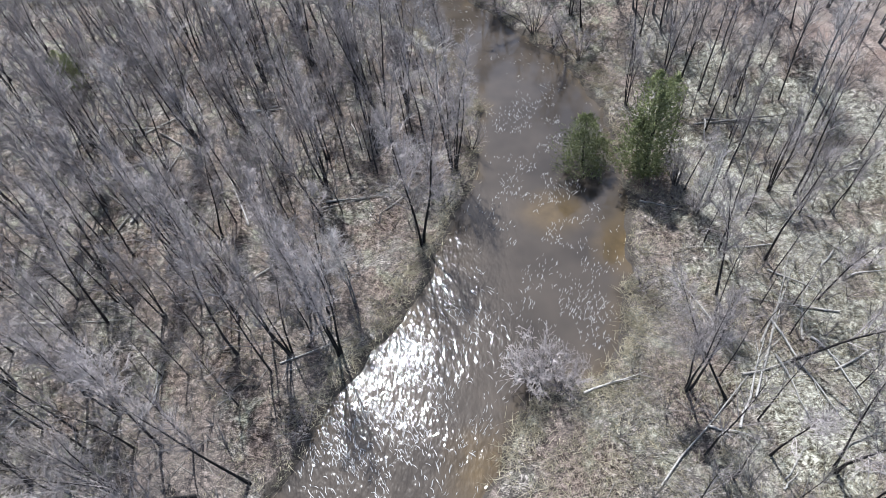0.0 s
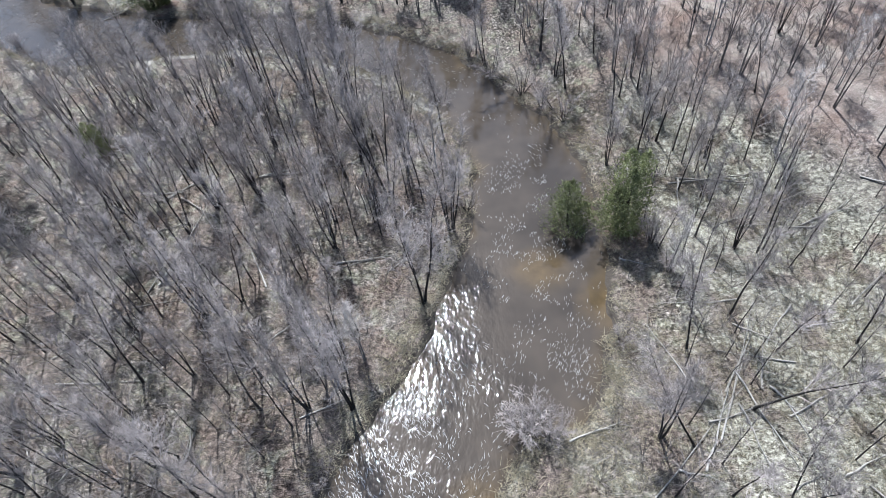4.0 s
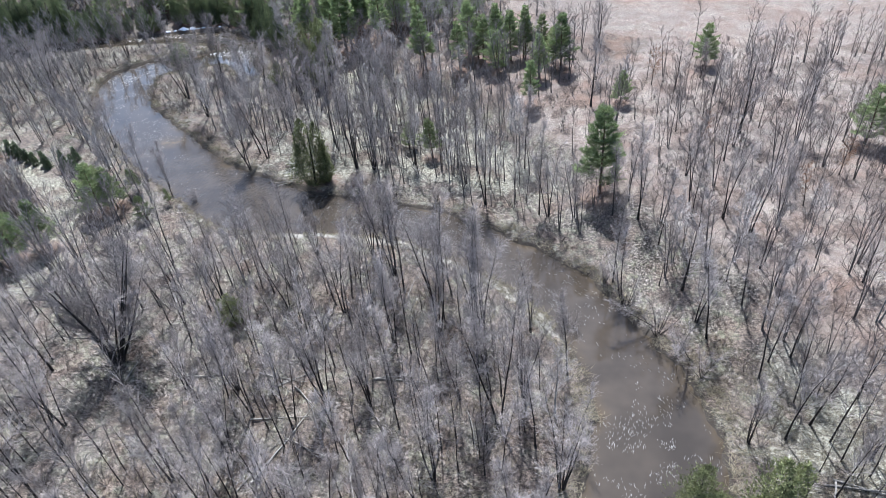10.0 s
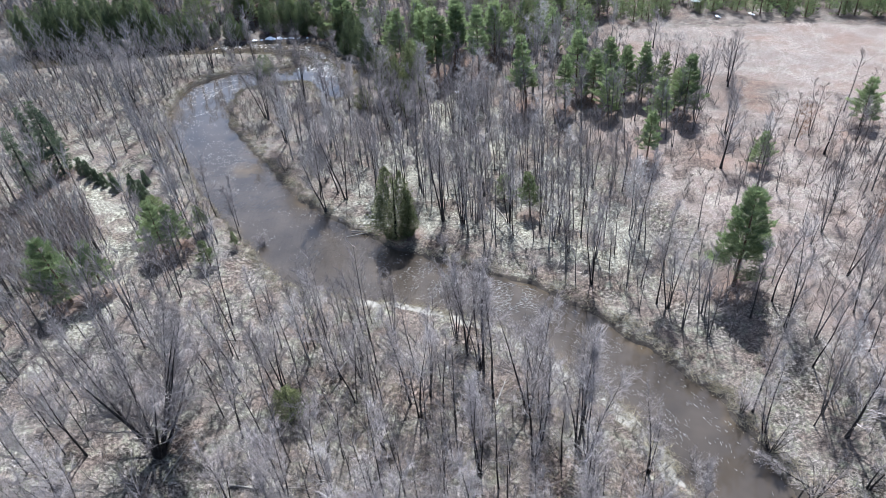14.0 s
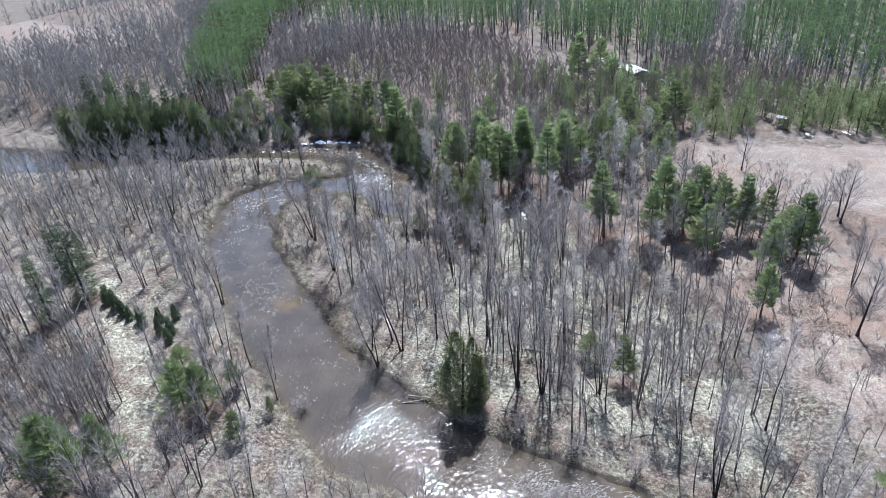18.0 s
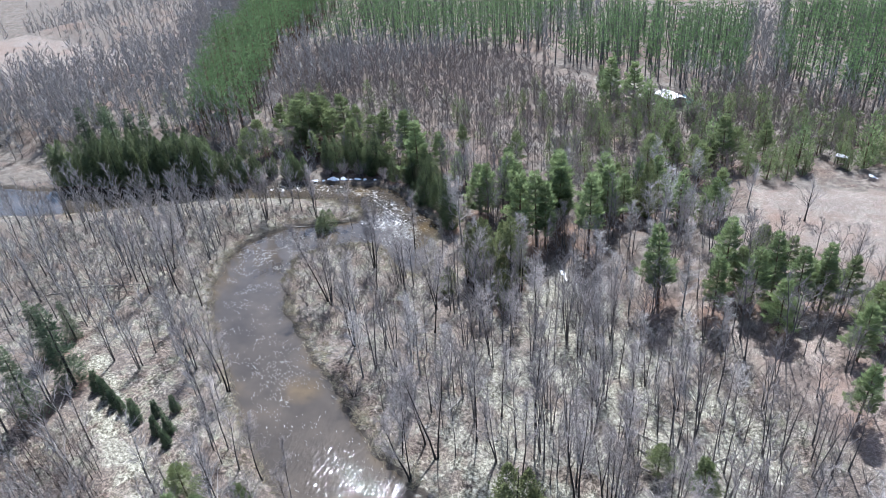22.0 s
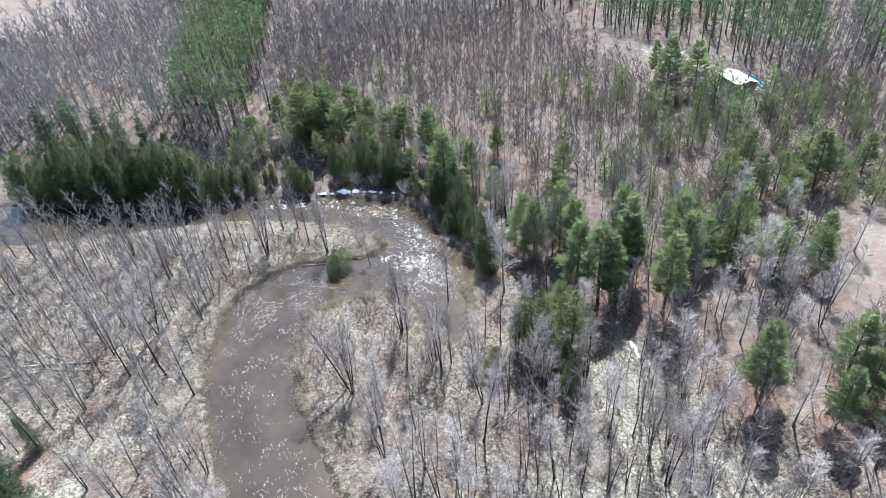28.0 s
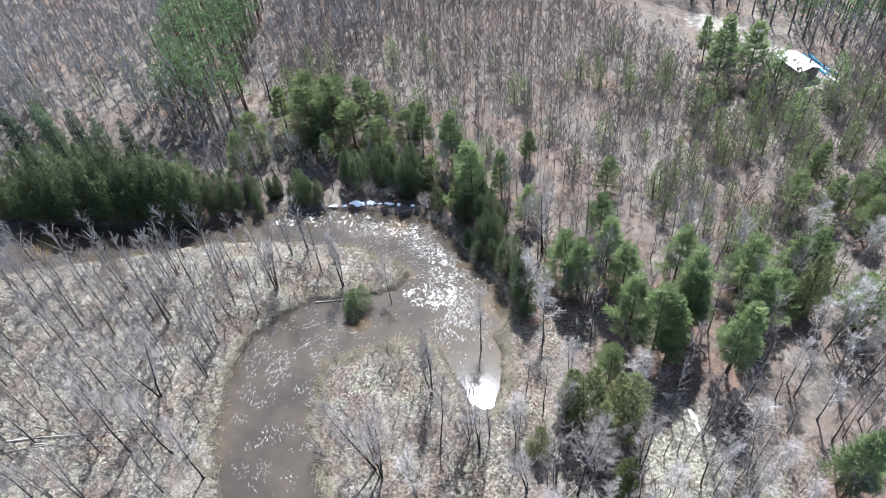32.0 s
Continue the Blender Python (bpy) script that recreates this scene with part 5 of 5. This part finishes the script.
TUSSOCKS = [tussock() for _ in range(8)]
BRUSH_PLOTS = [([(-62, 30), (-30, 6), (-11, 6), (2, 44), (-4, 62), (-38, 73), (-62, 66)], 1.75, 0.8), ([(8, 8), (44, 8), (44, 44), (14, 62), (16, 40)], 1.9, 0.75),
               ([(-70, 98), (-26, 84), (8, 64), (-44, 126), (-78, 128)], 2.0, 0.8), ([(-150, 96), (-98, 92), (-110, 120), (-96, 141), (-140, 124)], 1.45, 0.9), ([(-95, 104), (-78, 104), (-70, 116), (-72, 126), (-90, 130), (-97, 120)], 1.35, 0.9),
               ([(12, 64), (40, 46), (70, 50), (70, 120), (10, 130), (-10, 112), (4, 80)], 2.1, 0.75), ([(-74, 150), (-44, 124), (-12, 96), (4, 136), (-24, 146), (-60, 160)], 2.6, 0.7)]
wood("brushwood", BRUSH_PLOTS, [shrub() for _ in range(8)], [FROND], "thin leafless brush and dead stems on the river flat", 0.45, 1.15, "brush", 0)
wood("dry_grass", [([(-40, 0), (-11, 4), (3, 44), (-2, 62), (-30, 74), (-44, 40)], 0.8, 0.55), ([(1, 8), (40, 8), (34, 46), (10, 66), (13, 40), (12, 24)], 0.5, 0.8),
                   ([(-110, 100), (-70, 78), (-40, 84), (-80, 108), (-76, 126), (-94, 140), (-112, 140)], 1.3, 0.6)],
     TUSSOCKS, [STRAW], "dry straw-coloured grass tussocks", 0.6, 1.4, "grass", 0)



def stick():
    s = Soup()
    d = np.array([[1.0, rng.normal(0, 0.1), rng.uniform(-0.02, 0.1)]])
    s.spikes([(0, 0, 0.08)], d, rng.uniform(1.2, 2.8), 0.022)
    s.spikes([(0.6, 0, 0.1)], d + rng.normal(0, 0.5, (1, 3)) * (1, 1, 0.3), 0.8, 0.013)
    return (s.done(),)


wood("fallen_sticks", [([(-62, 30), (-30, 6), (-11, 6), (2, 44), (-4, 62), (-38, 73), (-62, 66)], 1.15, 0.7), ([(8, 8), (46, 8), (46, 44), (14, 64), (14, 40)], 1.2, 0.7),
                       ([(-70, 98), (-26, 84), (8, 64), (-10, 94), (-44, 126), (-78, 128)], 1.5, 0.7), ([(-130, 80), (-98, 104), (-108, 120), (-96, 141), (-140, 124)], 1.8, 0.7)],
     [stick() for _ in range(8)], [DEAD], "grey dead sticks strewn over the ground", 0.5, 1.5, "sticks", 0)

edge = np.concatenate([WEST, EAST])
edge = edge[(edge[:, 1] > 4) & (edge[:, 0] > -165)]
edge = np.repeat(edge, 26, 0) + rng.normal(0, 1.5, (len(edge) * 26, 2))
es = shore(edge)
edge = edge[(es > 0.1) & (es < 2.2)]
edge = edge[~((seg_dist(edge, EAST) < seg_dist(edge, WEST)) & (edge[:, 0] < -72) & (edge[:, 1] > 129 + 0.45 * (edge[:, 0] + 150)))]
stuff("bank_grass", TUSSOCKS, [(x, y, rng.uniform(0.8, 1.7)) for x, y in edge], [STRAW], "straw-coloured grass hanging over the river banks", "grass")

# ---------------------------------------------------------------- fallen timber
LOGS = [(11.8, 11.8, 22.2, 21.9), (20.2, 19.3, 25.8, 29.9), (-33.9, 24.3, -25.3, 24.2), (-12.2, 35.0, -6.0, 36.8), (-21.3, 17.0, -20.9, 20.1), (15.1, 35.4, 17.6, 34.1), (22.8, 45.3, 31.3, 43.6), (25.6, 39.1, 30.5, 40.8), (32.9, 38.3, 36.9, 39.9), (7.9, 18.1, 12.2, 19.7), (-20.6, 48.0, -16.8, 49.1), (-20.7, 48.1, -14.1, 49.5), (-26.8, 39.1, -18.8, 37.2), (-28.7, 32.8, -26.8, 39.1), (-26.3, 44.0, -22.9, 39.4), (-11.5, 35.9, -6.1, 36.7), (21.8, 44.8, 32.2, 45.0), (-31.0, 44.8, -25.5, 48.9), (-30.5, 45.0, -24.7, 50.1), (-41.0, 44.2, -33.8, 46.5), (-49.9, 83.3, -44.1, 86.6), (-32.8, 93.5, -26.9, 89.3), (-36.2, 107.4, -31.1, 108.3), (-49.8, 84.6, -39.4, 86.4), (-126.5, 94.5, -118.5, 100.6), (-125.5, 97.4, -112.6, 104.8), (-122, 98.6, -113.4, 102), (-131, 104.7, -125.3, 101.5), (-132.5, 107, -126, 103.2), (-124, 100.4, -117.4, 101.2), (-103.4, 131.6, -97.6, 135.4), (-100.5, 134.6, -94.8, 137.6), (-34.9, 110.3, -26.8, 107.6), (-31.4, 96.4, -24.6, 88.2), (-39.2, 97.4, -31.6, 98.4), (-34, 102, -27.3, 99.8), (-36, 104.6, -30, 103), (-28.8, 92.4, -26, 88.6), (-27.5, 101, -22, 106.4), (-31, 40.5, -25.2, 42.4), (-33.2, 46.5, -27.9, 46), (-28.4, 45.4, -23.6, 41.8), (17.5, 15.4, 21.0, 21.6), (20.7, 21.5, 25.4, 28.4), (19.2, 17.4, 23.6, 25.8), (24.2, 22.0, 25.6, 19.8), (25.4, 20.0, 26.6, 15.4), (21.4, 20.6, 22.4, 14.2), (15.5, 15.6, 17.9, 15.1), (19.0, 11.5, 20.6, 12.8), (22.0, 23.4, 24.4, 16.0), (22.9, 13.9, 27.2, 16.0), (18.6, 19.2, 23.6, 20.6), (-27.9, 34.3, -25.4, 43.8)]


def fallen_log(x0, y0, x1, y1, r):
    """A fallen trunk lying on the ground with broken branch stubs."""
    n = 7
    f = np.linspace(0, 1, n)
    xy = np.stack([x0 + (x1 - x0) * f, y0 + (y1 - y0) * f], 1) + np.cumsum(rng.normal(0, 0.07, (n, 2)), 0)
    z = np.maximum(land(xy), 0.0)
    z = np.polyval(np.polyfit(f, z, 1), f) + r * 0.8 + 0.08
    base = Vector((x0, y0, float(z[0]) - r))
    pts = np.column_stack([xy, z]) - np.array(base)
    trunk = Soup()
    trunk.tube(pts, r * np.linspace(1.2, 0.25, n) * rng.uniform(0.9, 1.1, n), 7)
    ob = tagged(new("fallen_log"), "weathered grey fallen trunk with broken branches lying on the ground", "log", "fallen logs")
    ob.matrix_basis = Matrix.Translation(base)
    part("trunk", mesh_from("log_trunk", *trunk.done(), [DEAD], smooth=True), ob)
    m = 5
    p, d = along(pts, rng.uniform(0.25, 1, m))
    d = d / np.linalg.norm(d, axis=1, keepdims=True) + rng.normal(0, 0.6, (m, 3)) + (0, 0, 0.3)
    for i in range(m):
        stub = Soup()
        stub.spikes(p[i:i + 1], d[i:i + 1], rng.uniform(1.0, 3.0), r * 0.4)
        part("broken_branch", mesh_from("broken_branch", *stub.done(), [DEAD]), ob)


for a, b, c, d in LOGS:
    fallen_log(a, b, c, d, rng.uniform(0.055, 0.1))
for poly, gap in (([(-60, 26), (-14, 10), (0, 46), (-30, 70), (-60, 62)], 8.5), ([(12, 10), (42, 10), (40, 48), (18, 54)], 6.5), ([(17, 12), (30, 12), (30, 32), (20, 30)], 3.6), ([(-66, 98), (-28, 86), (-14, 92), (-44, 122), (-74, 122)], 8.0), ([(-140, 100), (-110, 92), (-112, 126)], 8.0)):
    for x, y in sow(poly, gap, 0.6, 2.5, 0.8):
        a, ln = rng.uniform(0, 6.3), rng.uniform(3, 8)
        e = (x + ln * math.cos(a), y + ln * math.sin(a))
        if float(shore(np.array([e]))[0]) > 1:
            fallen_log(x, y, *e, rng.uniform(0.04, 0.085))

# ---------------------------------------------------------------- snow, cabin and boats


def snow_patch(x, y, length, wide, high, turn):
    n, k = 14, 5
    a = np.arange(n) * 2 * np.pi / n
    jag = rng.uniform(0.45, 1.3, n)
    v, t = [(0, 0, high)], []
    for i in range(1, k + 1):
        f = i / k
        rr = f * jag
        v += list(zip(rr * np.cos(a) * length / 2, rr * np.sin(a) * wide / 2, 0.6 * high * (1 - f ** 3) * rng.uniform(0.4, 1.5, n) - 0.06 * (i == k)))
    for j in range(n):
        t.append((0, 1 + j, 1 + (j + 1) % n))
        for i in range(k - 1):
            p0, p1 = 1 + i * n + j, 1 + i * n + (j + 1) % n
            t += [(p0, p0 + n, p1 + n), (p0, p1 + n, p1)]
    ob = tagged(new("snow_patch", mesh_from("snow_patch", v, t, [snow_m], smooth=True)), "leftover patch of white melting snow in shade", "snow", "snow patches")
    ob.matrix_basis = pose(x, y, max(0.02, float(land([(x, y)])[0])) - 0.02, 0, 0, turn)


for x, y, ln, w, h in ((-112.2, 150.9, 1.8, 0.8, 0.3), (-110.4, 151.6, 1.0, 0.6, 0.3), (-108.6, 152.9, 2.6, 1.2, 0.8), (-106.6, 153.9, 1.8, 1.0, 0.8), (-105, 154.4, 1.0, 0.6, 0.3), (-103.6, 154.9, 1.8, 0.8, 0.4), (-101.9, 155.3, 0.9, 0.7, 0.4), (-99.6, 155.9, 0.8, 0.6, 0.3),
                       (-50.9, 133.4, 1.9, 0.8, 0.3), (-50.2, 132.2, 1.6, 0.5, 0.2), (-48.3, 131.4, 0.8, 0.4, 0.2), (-4, 180.5, 3, 0.9, 0.2), (3, 183, 2.2, 0.7, 0.2)):
    snow_patch(x, y, ln, w, h, 20 if x < -90 else -50)


def plain(name, color, rough=0.7, metal=0.0, scale=4.0):
    m, n, l, b = material(name, rough, 0.3)
    b.inputs["Metallic"].default_value = metal
    t = noise_node(n, l, n.new("ShaderNodeNewGeometry").outputs["Position"], scale, 5.0, 0.65)
    l.new(ramp(n, l, t, [(0.3, tuple(c * 0.75 for c in color)), (0.7, tuple(min(1, c * 1.1) for c in color))]), b.inputs["Base Color"])
    return m


WALLS, ROOF, BOAT, TRIM = plain("weathered_board_siding", (0.16, 0.14, 0.12)), plain("pale_sheet_metal_roof", (0.34, 0.335, 0.325), 0.5), plain("blue_boat_plastic", (0.025, 0.13, 0.19), 0.35), plain("dark_trim", (0.06, 0.05, 0.05))


def block(name, size, at, mat, parent, turn=(0, 0, 0), edge=0.02, label=""):
    bm = bmesh.new()
    bmesh.ops.create_cube(bm, size=1.0)
    bmesh.ops.scale(bm, vec=size, verts=bm.verts)
    bmesh.ops.bevel(bm, geom=bm.edges[:], offset=edge, segments=1, affect="EDGES")
    me = bpy.data.meshes.new(name)
    bm.to_mesh(me)
    bm.free()
    me.materials.append(mat)
    ob = part(name, me, parent, label)
    ob.matrix_basis = pose(*at, *turn)
    return ob


def cabin(x, y, turn):
    base = tagged(new("cabin"), "small weathered cabin with a pale sheet-metal roof in a sandy yard", "cabin")
    base.matrix_basis = pose(x, y, float(land([(x, y)])[0]), 0, 0, turn)
    lx, ly, h = 6.6, 4.4, 2.1
    for name, size, at in (("front_wall", (lx, 0.15, h), (0, -ly / 2, h / 2)), ("back_wall", (lx, 0.15, h), (0, ly / 2, h / 2)), ("side_wall", (0.15, ly - 0.16, h), (-lx / 2 + 0.075, 0, h / 2)), ("side_wall", (0.15, ly - 0.16, h), (lx / 2 - 0.075, 0, h / 2))):
        block(name, size, at, WALLS, base)
    block("roof_sheet", (lx + 0.8, 2.75, 0.08), (0, -1.28, h + 0.36), ROOF, base, (15, 0, 0))
    block("roof_sheet", (lx + 0.8, 2.75, 0.08), (0, 1.28, h + 0.36), ROOF, base, (-15, 0, 0))
    block("ridge_cap", (lx + 0.84, 0.3, 0.06), (0, 0, h + 0.76), ROOF, base)
    block("door", (0.9, 0.06, 2.0), (-1.2, -ly / 2 - 0.1, 1.0), TRIM, base)
    w = block("window", (1.1, 0.06, 0.8), (1.4, -ly / 2 - 0.1, 1.4), TRIM, base)
    block("pane", (0.95, 0.03, 0.65), (0, -0.04, 0), plain("window_glass", (0.05, 0.06, 0.07), 0.1), w)
    block("stovepipe", (0.2, 0.2, 0.9), (1.9, 0.9, h + 0.9), TRIM, base)


cabin(-45.2, 213.2, -49)


def canoe(x, y, turn, color, label):
    base = tagged(new("canoe"), label, "canoe", "boats beside the cabin")
    base.matrix_basis = pose(x, y, float(land([(x, y)])[0]), 0, 0, turn)
    n, k = 11, 6
    v, q = [], []
    for i in range(n):
        f = i / (n - 1) * 2 - 1
        wd, rise = 0.45 * (1 - f * f) ** 0.6 + 0.015, 0.18 * f ** 4
        for j in range(k):
            a = math.pi * j / (k - 1)
            v.append((f * 2.3, wd * math.cos(a), 0.42 * math.sin(a) * (1 - 0.3 * f * f) + rise * 0.2))
    for i in range(n - 1):
        for j in range(k - 1):
            o = i * k + j
            q.append((o, o + 1, o + k + 1, o + k))
    part("hull", mesh_from("hull", v, q, [color], smooth=True), base)
    keel = Soup()
    keel.tube([(-2.2, 0, 0.33), (-1, 0, 0.42), (1, 0, 0.42), (2.2, 0, 0.33)], [0.03] * 4, 5)
    part("keel", mesh_from("keel", *keel.done(), [TRIM]), base)
    for s in (-1, 1):
        rim = Soup()
        rim.tube([(f * 2.3, s * (0.45 * (1 - f * f) ** 0.6 + 0.015), 0.02) for f in np.linspace(-0.98, 0.98, 9)], [0.03] * 9, 5)
        part("gunwale", mesh_from("gunwale", *rim.done(), [TRIM]), base)


WHITE = plain("white_boat_plastic", (0.45, 0.45, 0.44), 0.4)
for x, y, turn, color in ((-42.9, 218.9, -57, BOAT), (-40.3, 214.9, -55, BOAT), (-41.8, 219.4, -60, BOAT), (-39.3, 215.6, -52, BOAT), (-37.9, 211.6, -40, WHITE)):
    canoe(x, y, turn, color, "bright blue canoe lying upside down on sand" if color is BOAT else "white canoe lying upside down beside the others")

shelter = tagged(new("shelter"), "small open shelter with a white flat roof at the field's edge", "shelter")
shelter.matrix_basis = pose(-9.3, 183.2, float(land([(-9.3, 183.2)])[0]), 0, 0, -15)
block("roof_sheet", (2.3, 1.5, 0.08), (0, 0, 2.2), ROOF, shelter, (4, 0, 0))
for sx in (-1.0, 1.0):
    for sy in (-0.6, 0.6):
        block("post", (0.1, 0.1, 2.16), (sx, sy, 1.08), WALLS, shelter)
